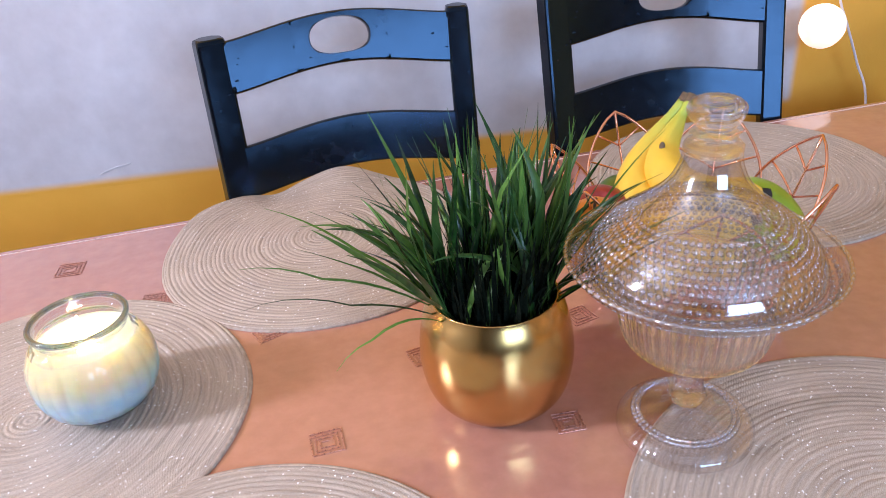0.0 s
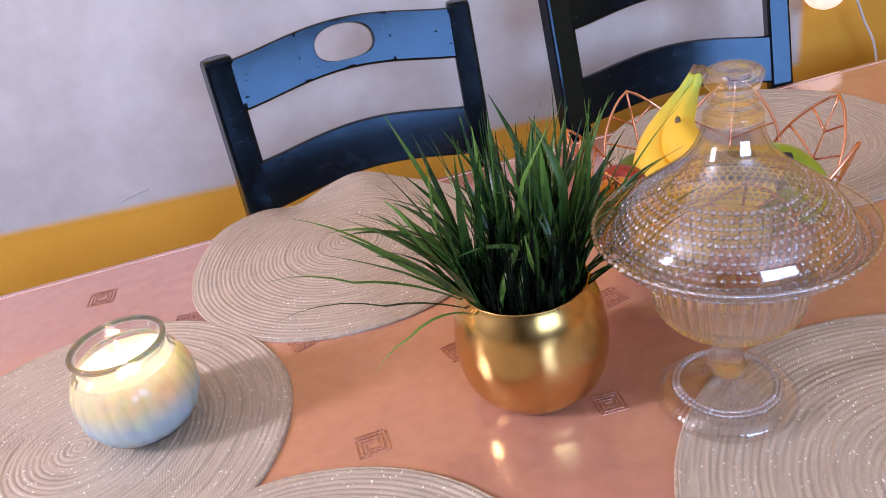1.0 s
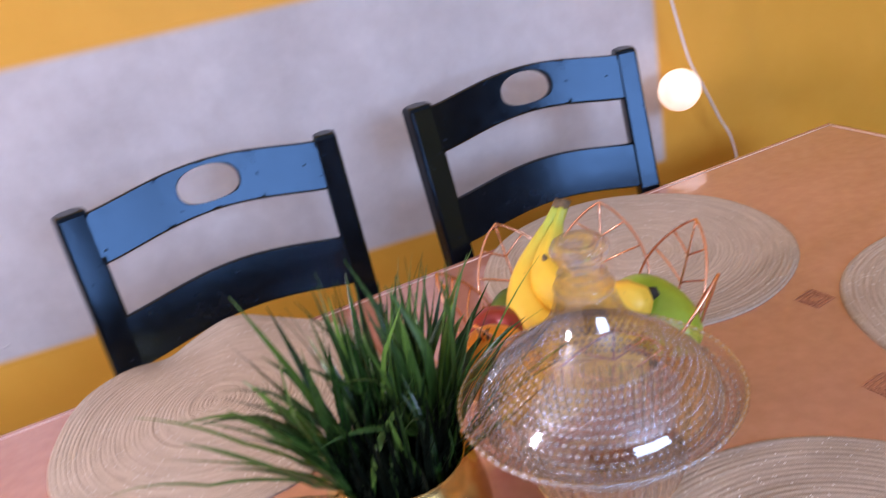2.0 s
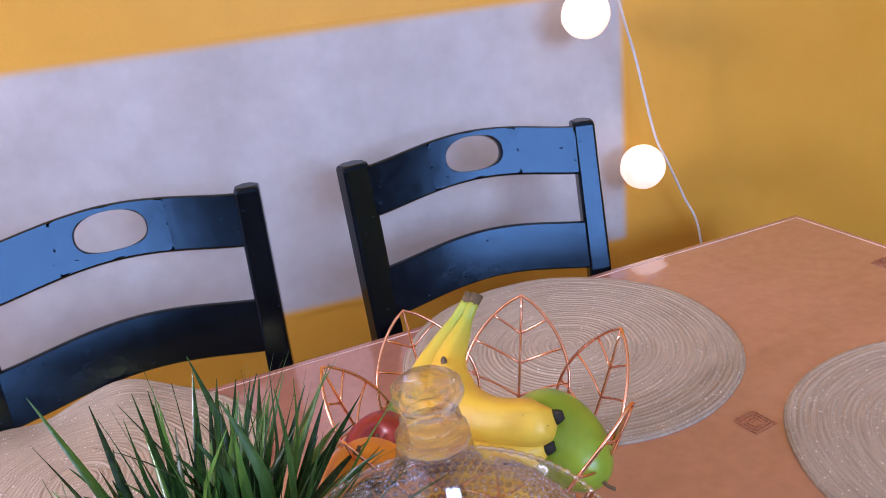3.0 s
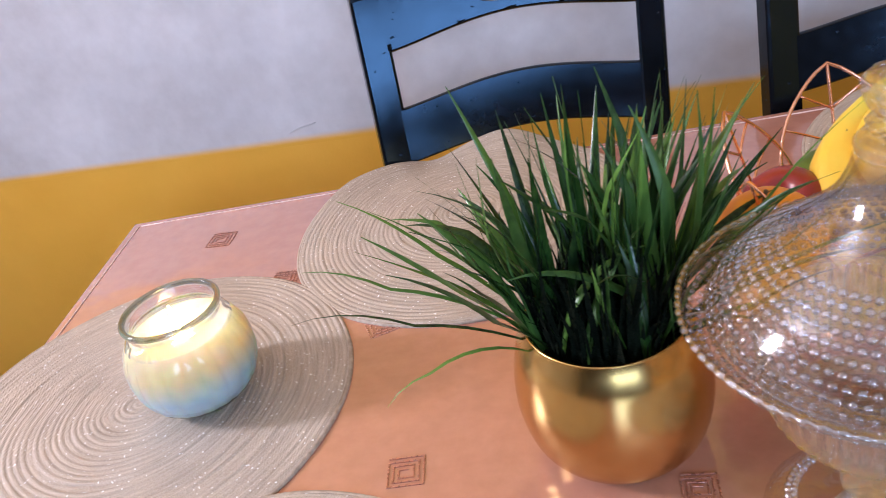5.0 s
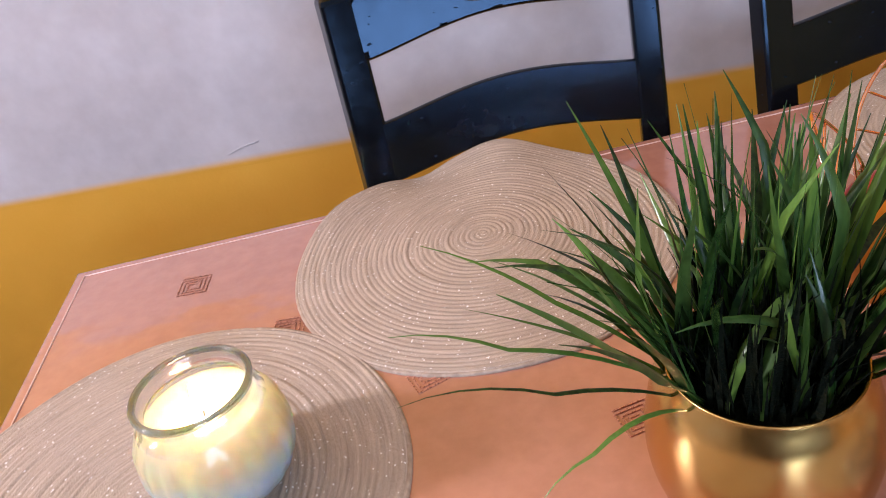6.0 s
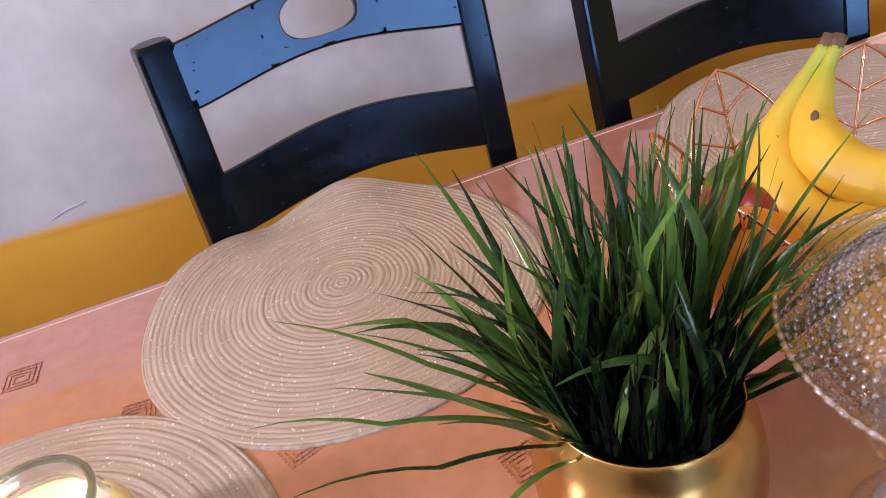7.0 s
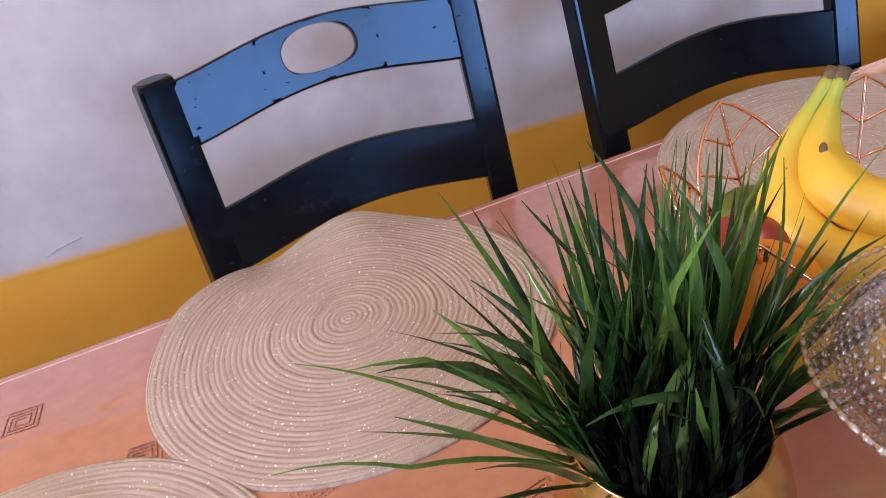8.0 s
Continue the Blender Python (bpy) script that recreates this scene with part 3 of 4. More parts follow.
# ---------- chairs ----------
def rail_mesh(width, z0, z1, arch, bow, thick, hole=None, nx=48):
    """A curved rail: arched in height, bowed back in plan, with an oval hand hole. Local z along the raked back."""
    bm = bmesh.new()

    def at(u, w, k):
        # u -1..1 across, w 0..1 up, k 0 front or 1 back
        x = u * width / 2
        rise = arch * math.cos(u * math.pi / 2) ** 1.3
        z = z0 + (z1 - z0) * w + rise
        return Vector((x, bow * (1 - u * u) + k * thick, z))

    if hole:
        hw, hh, hz = hole
        n = 48
        loops = []
        for k in (0, 1):
            rings = [[] for _ in range(8)]
            for i in range(n):
                a = 2 * math.pi * i / n
                e = 0.85
                cu = math.copysign(abs(math.cos(a)) ** e, math.cos(a)) * hw / (width / 2)
                cw = hz + math.copysign(abs(math.sin(a)) ** e, math.sin(a)) * hh / (z1 - z0)
                m = max(abs(math.cos(a)), abs(math.sin(a)))
                ou, ow = math.cos(a) / m * 0.42, 0.5 + math.sin(a) / m * 0.5
                for ring, t in zip(rings, (0, 0.06, 0.12, 0.25, 0.45, 0.65, 0.83, 1)):
                    ring.append(bm.verts.new(at(cu + (ou - cu) * t, cw + (ow - cw) * t, k)))
            for v_ in rings[0]:
                v_.co.y += 0.0025 if k == 0 else -0.0025
            loops.append(rings)
            for r0, r1 in zip(rings, rings[1:]):
                for i in range(n):
                    j = (i + 1) % n
                    q = (r0[i], r1[i], r1[j], r0[j])
                    bm.faces.new(q if k else tuple(reversed(q)))
        for i in range(n):
            j = (i + 1) % n
            bm.faces.new((loops[0][0][i], loops[0][0][j], loops[1][0][j], loops[1][0][i]))
        sides = [(-1, -0.42), (0.42, 1)]
    else:
        sides = [(-1, 1)]
    for u0, u1 in sides:
        m = max(6, int(nx * (u1 - u0) / 2))
        rows = 8
        for k in (0, 1):
            g = [[bm.verts.new(at(u0 + (u1 - u0) * i / m, w / rows, k)) for w in range(rows + 1)] for i in range(m + 1)]
            for i in range(m):
                for w in range(rows):
                    q = (g[i][w], g[i + 1][w], g[i + 1][w + 1], g[i][w + 1])
                    bm.faces.new(tuple(q) if k == 0 else tuple(reversed(q)))
    # rounded top and bottom edges close the rail
    for w, sgn in ((0, -1), (1, 1)):
        prof = [(0.0, 0.0), (0.15, 0.7), (0.5, 1.0), (0.85, 0.7), (1.0, 0.0)]
        grid = []
        for i in range(nx + 1):
            u = -1 + 2 * i / nx
            a, b = at(u, w, 0), at(u, w, 1)
            grid.append([bm.verts.new(a.lerp(b, t) + Vector((0, 0, sgn * h * 0.003))) for t, h in prof])
        for i in range(nx):
            for t in range(len(prof) - 1):
                q = (grid[i][t], grid[i + 1][t], grid[i + 1][t + 1], grid[i][t + 1])
                bm.faces.new(tuple(reversed(q)) if sgn < 0 else q)
    bmesh.ops.remove_doubles(bm, verts=bm.verts, dist=0.0002)
    bmesh.ops.recalc_face_normals(bm, faces=bm.faces)
    return bm


RAKE = 16.0


def dining_chair(m):
    """Origin on the floor under the front face of the back at slat height."""
    chair = thing("dining_chair", m, "black lacquered wooden ladder-back dining chair with a hand hole", "chair", "black chairs along the wall")
    inner, pd, bend_z, top_z = 0.3145, 0.030, 0.60, 0.955
    slope = math.tan(radians(RAKE))
    knee = (bend_z - 0.812) * slope

    def front(z):
        return (z - 0.812) * slope if z > bend_z else knee + (bend_z - z) * 0.06

    for sx, pw in ((-1, 0.039), (1, 0.032)):
        bm = bmesh.new()
        rows = []
        zs = [0, 0.2, 0.4, 0.52, 0.57, 0.60, 0.63, 0.70, 0.80, 0.90, top_z - 0.006, top_z - 0.0015, top_z]
        for z in zs:
            c = 0.004 if z < top_z - 0.002 else (0.006 if z < top_z else 0.009)
            o = 0.0 if z < top_z - 0.002 else (0.001 if z < top_z else 0.003)
            y0 = front(z) - 0.004
            xa, xb = sx * (inner / 2 - 0.001), sx * (inner / 2 + pw)
            lo, hi = min(xa, xb) + o, max(xa, xb) - o
            ya, yb = y0 + o, y0 + pd - o
            ring = [(lo + c, ya), (hi - c, ya), (hi - c * 0.3, ya + c * 0.3), (hi, ya + c), (hi, yb - c), (hi - c, yb), (lo + c, yb), (lo, yb - c), (lo, ya + c), (lo + c * 0.3, ya + c * 0.3)]
            tw = Matrix.Rotation(radians(-sx * 14), 2)       # the posts face a little inward
            mid = Vector((sx * (inner + pw) / 2, y0 + pd / 2))
            tuck = 0.06 * (top_z - max(z, bend_z)) if sx > 0 else 0.0     # this post draws in towards the seat
            mid.x, ring = mid.x - tuck, [(px - tuck, py) for px, py in ring]
            rows.append([bm.verts.new((*(tw @ (Vector(q) - mid) + mid), z)) for q in ring])
        for r0, r1 in zip(rows, rows[1:]):
            for i in range(len(r0)):
                j = (i + 1) % len(r0)
                bm.faces.new((r0[i], r0[j], r1[j], r1[i]))
        bm.faces.new(rows[-1])
        bm.faces.new(list(reversed(rows[0])))
        part("back_post", bm, BLACK, chair, smooth=False)
    lean = pose(0, 0, 0.812, -RAKE, 0, 0)
    c = math.cos(radians(RAKE))
    for name, z0, z1, arch, hole in (("crest_rail", 0.076, 0.142, 0.022, (0.042, 0.0245, 0.54)), ("lower_slat", -0.066, 0.0, 0.020, None), ("bottom_slat", -0.205, -0.15, 0.016, None)):
        rail = part(name, rail_mesh(inner + 0.004, z0, z1, arch, 0.013, 0.017, hole), BLACK, chair)
        rail.matrix_basis = lean
    sy = knee
    bm = box(bmesh.new(), (-0.205, sy - 0.40, 0.43), (0.205, sy - 0.002, 0.462), 0.010, 3)
    for vv in bm.verts:
        if vv.co.y > sy - 0.2:
            vv.co.x *= 0.88
    part("seat", bm, BLACK, chair)
    for sx in (-1, 1):
        part("front_leg", box(bmesh.new(), (sx * 0.175 - 0.019, sy - 0.385, 0), (sx * 0.175 + 0.019, sy - 0.347, 0.43), 0.004), BLACK, chair)
        part("side_stretcher", box(bmesh.new(), (sx * 0.172 - 0.009, sy - 0.347, 0.18), (sx * 0.172 + 0.009, sy + 0.02, 0.205), 0.003), BLACK, chair)
    return chair


dining_chair(pose(-0.021, 1.075, 0, 0, 0, 0.8))
dining_chair(pose(0.465, 1.052, 0, 0, 0, -6.2))


# ---------- gold pot with grass ----------
POT = (-0.001, 0.537)
plant = thing("potted_grass", pose(*POT, TOP + 0.001), "artificial green grass in a round gold metal pot", "plant")
outer = smooth_profile([(0.0, 0.0), (0.040, 0.0), (0.049, 0.003), (0.0595, 0.017), (0.0645, 0.039), (0.0645, 0.060), (0.0600, 0.085), (0.0535, 0.101), (0.0525, 0.104)], 6)
inner_p = [(0.0510, 0.1045), (0.0500, 0.102), (0.057, 0.088), (0.060, 0.07), (0.0, 0.068)]
v, f = lathe([(0.99 * r, z) for r, z in outer + inner_p], 96)
mesh_part("pot", v, f, GOLD, plant, "round gold metal pot")
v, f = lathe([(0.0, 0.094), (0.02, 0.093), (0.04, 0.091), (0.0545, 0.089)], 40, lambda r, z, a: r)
mesh_part("soil", [(x, y, z + 0.004 * noise.noise(Vector((x * 120, y * 120, 1)))) for x, y, z in v], f, BASE_SHADE, plant, "dark planting base")


def blade(root, azimuth, lean0, curl, length, width, twist):
    """One grass blade as a creased ribbon with a pointed tip."""
    n = 10
    p = Vector(root)
    theta = lean0
    out = Vector((math.cos(azimuth), math.sin(azimuth), 0))
    side0 = Vector((-math.sin(azimuth), math.cos(azimuth), 0))
    verts, faces = [], []
    kink_at, kink = 3 + int(length * 9000) % 4, 0.28 * math.sin(length * 5000 + width * 9e4)
    for i in range(n + 1):
        t = i / n
        d = out * math.sin(theta) + Vector((0, 0, math.cos(theta)))
        up = out * math.cos(theta) - Vector((0, 0, math.sin(theta)))
        tw = twist * t
        side = side0 * math.cos(tw) + up * math.sin(tw)
        w = width * (0.55 + 0.9 * t if t < 0.35 else 0.865 * (1 - ((t - 0.35) / 0.65) ** 1.6)) / 2
        w = max(w, 0.00025)
        crease = d.cross(side) * w * 0.35
        verts += [p - side * w, p + crease, p + side * w]
        p = p + d * (length / n)
        theta += curl / n * (0.5 + t)
        if i == kink_at:
            theta += kink
            out = Matrix.Rotation(kink * 0.8, 3, "Z") @ out
    for i in range(n):
        a = 3 * i
        faces += [(a, a + 1, a + 4, a + 3), (a + 1, a + 2, a + 5, a + 4)]
    return verts, faces


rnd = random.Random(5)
# near-black stems added as the shade between the blades
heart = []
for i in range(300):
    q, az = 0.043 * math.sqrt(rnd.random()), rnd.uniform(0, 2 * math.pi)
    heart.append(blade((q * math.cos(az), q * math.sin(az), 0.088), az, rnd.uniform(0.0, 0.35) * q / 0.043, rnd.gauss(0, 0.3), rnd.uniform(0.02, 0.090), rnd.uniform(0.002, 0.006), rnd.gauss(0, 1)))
tagged(mesh_part("heart_shade_stems", *joined(heart), BASE_SHADE, plant, "dark crowded stems at the heart"), kind="stuff")
rnd = random.Random(23)
KINDS = (
    # count, azimuth span, root radius, lean, curl, length, width, how far the lean strays from the root's side
    (32, (0.0, 3.1), (0.014, 0.046), (-0.30, 0.65), (-0.9, 1.1), (0.100, 0.165), (0.0075, 0.0125), 1.5),    # tall, at the back
    (5, (3.4, 6.0), (0.026, 0.044), (-0.35, 0.25), (-0.9, 0.8), (0.060, 0.095), (0.0075, 0.0115), 1.0),     # upright, near side
    (15, (2.3, 3.5), (0.036, 0.047), (0.30, 0.90), (0.2, 1.1), (0.090, 0.145), (0.0065, 0.0110), 0.30),     # fanning out, window side
    (26, (-0.7, 0.9), (0.030, 0.047), (0.25, 0.95), (0.0, 1.1), (0.095, 0.150), (0.0065, 0.0110), 0.35),    # fanning out, dish side
    (12, (0.6, 2.6), (0.034, 0.047), (0.30, 0.80), (-0.2, 0.8), (0.100, 0.145), (0.0060, 0.0100), 0.7),     # leaning to the wall
    (32, (-0.4, 3.5), (0.010, 0.042), (-0.4, 0.7), (-0.6, 1.2), (0.080, 0.145), (0.0040, 0.0085), 1.8),      # criss-crossing
    (14, (0.2, 1.4), (0.030, 0.046), (0.15, 0.60), (-0.3, 0.6), (0.120, 0.165), (0.0060, 0.0100), 0.5),     # tall, between dish and wall
    (36, (-0.6, 3.6), (0.010, 0.046), (-0.4, 0.7), (-0.5, 0.7), (0.100, 0.160), (0.0014, 0.0024), 0.9),     # thin stalks
)
for count, az_span, root_span, lean_span, curl_span, len_span, wide_span, stray in KINDS:
    for _ in range(count):
        az0, q = rnd.uniform(*az_span), rnd.uniform(*root_span)
        v, f = blade((q * math.cos(az0), q * math.sin(az0), 0.089), az0 + rnd.gauss(0, stray), rnd.uniform(*lean_span), rnd.uniform(*curl_span), rnd.uniform(*len_span), rnd.uniform(*wide_span), rnd.gauss(0, 0.7))
        mesh_part("blade", v, f, BLADE, plant)
# single blades: the tallest broad one, long drooping ones, and the arcs on the near side
SINGLE = (
    # root angle, root radius, azimuth, lean, curl, length, width, twist (angles in degrees)
    (135, 0.043, 135, 0.28, 0.1, 0.165, 0.0085, 0.3), (172, 0.043, 172, 0.9, 1.3, 0.17, 0.0045, 0.2), (186, 0.043, 186, 0.95, 1.4, 0.165, 0.0045, -0.2),
    (158, 0.043, 158, 0.8, 0.8, 0.165, 0.005, 0.2), (200, 0.045, 205, 0.80, 2.2, 0.115, 0.0040, 0.1), (-5, 0.043, -5, 0.85, 0.5, 0.165, 0.0045, 0.2), (12, 0.043, 12, 0.75, 0.5, 0.165, 0.0045, 0.2),
    (-35, 0.040, 172, 0.35, 1.5, 0.120, 0.0090, 0.5), (215, 0.036, 15, 0.15, 1.7, 0.100, 0.0085, -0.5), (240, 0.034, 40, 0.30, 1.3, 0.095, 0.0100, 0.2),
    (275, 0.036, 200, 0.05, 0.4, 0.085, 0.0095, 0.2), (300, 0.038, 90, 0.10, 0.3, 0.090, 0.0085, 0.1), (-20, 0.042, -40, 0.7, 1.4, 0.075, 0.0070, 0.2),
    (-30, 0.043, -15, 0.8, 1.2, 0.085, 0.0070, -0.2), (195, 0.042, 150, 0.4, 0.5, 0.120, 0.0110, 0.3), (35, 0.034, 60, 0.15, 0.2, 0.120, 0.0120, 0.2),
)
for at, q, az, lean0, curl, length, width, tw in SINGLE:
    v, f = blade((q * math.cos(radians(at)), q * math.sin(radians(at)), 0.09), radians(az), lean0, curl, length, width, tw)
    mesh_part("blade", v, f, BLADE, plant)

# ---------- candle jar ----------
JAR = (-0.335, 0.645)
RIBS = 22
jar_thing = thing("candle_jar", pose(*JAR, TOP + 0.0045) @ Matrix.Diagonal((0.94, 0.94, 0.94, 1)), "ribbed glass candle jar with a burning cream candle", "candle")


def ribbed(r, z, a, depth=0.030):
    s = max(0.0, min(1.0, z / 0.02)) * max(0.0, min(1.0, (0.080 - z) / 0.02))
    return r * (1 + depth * s * (abs(math.cos(RIBS * a / 2)) - 0.6))


jar_out = smooth_profile([(0.0, 0.0), (0.030, 0.0), (0.039, 0.003), (0.0505, 0.017), (0.0565, 0.038), (0.0545, 0.060), (0.046, 0.077), (0.0405, 0.0825), (0.0415, 0.087), (0.0435, 0.0915), (0.0425, 0.0945)], 6)
jar_in = smooth_profile([(0.0400, 0.0945), (0.0380, 0.0905), (0.0375, 0.0825), (0.0430, 0.076), (0.0517, 0.060), (0.0538, 0.038), (0.048, 0.018), (0.036, 0.0055), (0.0, 0.0045)], 5)
mesh_part("jar", *lathe(jar_out + jar_in, 176, ribbed), JAR_GLASS, jar_thing, "clear ribbed glass jar with a thick rim")
lip = [Vector((0.0418 * math.cos(2 * math.pi * i / 96), 0.0418 * math.sin(2 * math.pi * i / 96), 0.0945)) for i in range(96)]
mesh_part("rim", *tube(lip, 0.0026, 12, closed=True), RIM_GLASS, jar_thing, "thick dark-edged glass rim")
wax_body = [(0.0, 0.0049), (0.0352, 0.0056), (0.0488, 0.0184), (0.0545, 0.031), (0.0548, 0.040), (0.0545, 0.050), (0.0525, 0.061), (0.0494, 0.0672), (0.0440, 0.0735), (0.0405, 0.0722), (0.030, 0.0685), (0.012, 0.0665), (0.0, 0.0665)]
mesh_part("wax", *lathe(smooth_profile(wax_body, 3), 176, ribbed), WAX, jar_thing, "cream wax that turns pale blue towards the base")
mesh_part("wick", *tube(spline([(0, 0, 0.064), (0.0006, 0, 0.070), (0.002, 0, 0.075)], 4), 0.0009, 6), WICK, jar_thing)
v, f = lathe(smooth_profile([(0.0, 0.072), (0.0028, 0.075), (0.0040, 0.080), (0.0028, 0.088), (0.0010, 0.096), (0.0, 0.099)], 4), 16)
mesh_part("flame", v, f, FLAME, jar_thing, "small yellow candle flame")
candle_lamp = bpy.data.lights.new("candle_light", "POINT")
candle_lamp.energy, candle_lamp.color, candle_lamp.shadow_soft_size = 0.9, (1.0, 0.62, 0.28), 0.006
new("candle_light", candle_lamp).matrix_world = pose(JAR[0], JAR[1], TOP + 0.0765)

# ---------- covered glass stand ----------
STAND = (0.1200, 0.4400)
stand = thing("glass_stand", pose(*STAND, TOP + 0.0055), "footed clear pressed-glass dish with a hobnail dome lid", "dish")


foot = smooth_profile([(0.0, 0.012), (0.02, 0.004), (0.040, 0.0), (0.050, 0.0), (0.0525, 0.003), (0.0515, 0.008), (0.046, 0.013), (0.036, 0.0165), (0.022, 0.021), (0.012, 0.028)], 5)


def foot_wave(r, z, a):
    return r * (1 + 0.012 * math.cos(60 * a)) if 0.008 < z < 0.018 and r > 0.03 else r


mesh_part("foot", *lathe(foot + [(0.0, 0.0285)], 180, foot_wave), THIN_GLASS, stand, "ribbed glass foot")
for ring_r, ring_z in ((0.0395, 0.0160), (0.0362, 0.0172)):
    loop = [Vector((ring_r * math.cos(2 * math.pi * i / 360), ring_r * math.sin(2 * math.pi * i / 360), ring_z)) for i in range(360)]
    mesh_part("bead_ring", *tube(loop, lambda t: 0.0024 * (0.45 + 0.55 * abs(math.sin(60 * math.pi * t))), 8, closed=True), BEAD_GLASS, stand, "ring of small glass beads")
stem = [(0.0, 0.0287), (0.0125, 0.029), (0.015, 0.037), (0.0115, 0.047), (0.0105, 0.062), (0.014, 0.074), (0.02, 0.0795), (0.0, 0.080)]
mesh_part("stem", *lathe(stem, 8), GLASS, stand, "faceted glass stem", smooth=False)
bowl_out = [(0.0, 0.0803), (0.030, 0.081), (0.044, 0.084), (0.050, 0.090), (0.0535, 0.102), (0.0565, 0.122), (0.058, 0.136), (0.062, 0.1405), (0.078, 0.1445), (0.087, 0.149), (0.0920, 0.1555), (0.0935, 0.1585)]
bowl_in = [(0.0917, 0.1590), (0.085, 0.1525), (0.077, 0.1483), (0.060, 0.1445), (0.0547, 0.138), (0.0530, 0.122), (0.050, 0.103), (0.0465, 0.0945), (0.040, 0.0885), (0.0, 0.0865)]


def bowl_wave(r, z, a):
    return r * (1 + 0.020 * math.cos(44 * a)) if 0.088 < z < 0.138 and r < 0.060 else r


lid_out = smooth_profile([(0.0805, 0.1493), (0.0815, 0.1510), (0.0805, 0.157), (0.0755, 0.1675), (0.0650, 0.1795), (0.0505, 0.1905), (0.0365, 0.2015), (0.0265, 0.2125), (0.0210, 0.224), (0.0190, 0.233)], 9)
NUBS, ROW, WALL = 86, 0.0055, 0.0023
bowl_r = [q for q in bowl_out if q[0] < 0.061] + [(0.0600, 0.1400)]
cup_in = [(0.0575, 0.1405)] + [q for q in bowl_in if q[1] < 0.140]
mesh_part("bowl", *lathe(smooth_profile(bowl_r, 3) + smooth_profile(cup_in, 3), 440, bowl_wave), GLASS, stand, "fluted clear glass bowl")
brim_out = smooth_profile([(0.0602, 0.1402), (0.0690, 0.1422), (0.0780, 0.1445), (0.087, 0.149), (0.0920, 0.1555), (0.0935, 0.1585)], 4)
brim_in = smooth_profile([(0.0922, 0.1592), (0.0905, 0.1573), (0.0853, 0.1512), (0.0772, 0.1470), (0.0685, 0.1446), (0.0600, 0.1428)], 4)
brim = mesh_part("brim", *lathe(brim_out + brim_in, 172, closed=True), THIN_GLASS, stand, "wide flared glass brim")
lid_in = []
for i, (r, z) in enumerate(lid_out):
    (r0, z0), (r1, z1) = lid_out[max(0, i - 1)], lid_out[min(len(lid_out) - 1, i + 1)]
    d = math.hypot(r1 - r0, z1 - z0)
    lid_in.append((r - WALL * (z1 - z0) / d, z + WALL * (r1 - r0) / d))
lid = mesh_part("lid", *lathe(lid_out + lid_in[::-1], 172, closed=True), THIN_GLASS, stand, "hobnail glass dome lid")


def nubs(profile, first, rows, inward, radius, high):
    """Staggered rows of round glass nubs along a turned wall; inward: which way they stand off it."""
    pieces, run, row = [], 0.0, 0
    for (r0, z0), (r1, z1) in zip(profile, profile[1:]):
        d = math.hypot(r1 - r0, z1 - z0)
        while row < rows and run <= first + row * ROW < run + d:
            t = (first + row * ROW - run) / d
            r, z = r0 + (r1 - r0) * t, z0 + (z1 - z0) * t
            count = NUBS if r > 0.055 else NUBS * 3 // 4
            size = min(radius, math.pi * r / count * 0.97)
            for k in range(count):
                a = 2 * math.pi * (k + 0.5 * (row % 2)) / count
                out = Vector((math.cos(a), math.sin(a), 0))
                along = (out * (r1 - r0) + Vector((0, 0, z1 - z0))) / d
                across = Vector((-math.sin(a), math.cos(a), 0))
                up = along.cross(across) * inward
                at = out * r + Vector((0, 0, z))
                verts = [at - up * 0.0002, at + up * high]
                for ring, lift in ((1.0, -0.0002), (0.90, 0.42 * high), (0.55, 0.84 * high)):
                    verts += [at + up * lift + (along * math.cos(q) + across * math.sin(q)) * size * ring for q in (2 * math.pi * j / 8 for j in range(8))]
                faces = []
                for j in range(8):
                    m = (j + 1) % 8
                    faces += [(0, 2 + m, 2 + j), (1, 18 + j, 18 + m)]
                    faces += [(2 + j, 2 + m, 10 + m, 10 + j), (10 + j, 10 + m, 18 + m, 18 + j)]
                pieces.append((verts, faces if inward > 0 else [f_[::-1] for f_ in faces]))
            row += 1
        run += d
    return joined(pieces)


tagged(mesh_part("hobnails", *nubs(lid_in, 0.004, 10, -1, 0.0022, 0.0013), BEAD_GLASS, lid, "rows of small round glass nubs"), kind="stuff")
tagged(mesh_part("hobnails", *nubs(brim_out, 0.008, 5, 1, 0.0022, 0.0013), BEAD_GLASS, brim, "rows of small round glass nubs"), kind="stuff")
edge = [Vector((0.0935 * math.cos(2 * math.pi * i / 688), 0.0935 * math.sin(2 * math.pi * i / 688), 0.1588)) for i in range(688)]
mesh_part("beaded_edge", *tube(edge, lambda t: 0.0019 * (0.5 + 0.5 * abs(math.sin(NUBS * math.pi * t))), 8, closed=True), BEAD_GLASS, brim, "beaded glass edge")
knob = smooth_profile([(0.0, 0.2318), (0.0175, 0.2335), (0.0195, 0.2365), (0.0185, 0.2400), (0.0145, 0.2425), (0.0150, 0.2450), (0.0160, 0.2468), (0.0125, 0.2495), (0.0125, 0.2515), (0.0160, 0.2550), (0.0185, 0.2605), (0.0178, 0.2655), (0.0135, 0.2685), (0.0055, 0.2675), (0.0, 0.2668)], 5)
mesh_part("knob", *lathe(knob, 12, None), GLASS, lid, "faceted glass knob")

# ---------- wire basket and fruit ----------
BX, BY = 0.235, 0.640
basket = thing("fruit_basket", pose(BX, BY, TOP + 0.002), "rose-gold wire fruit basket of open leaf shapes", "basket")
WIRE = 0.00135


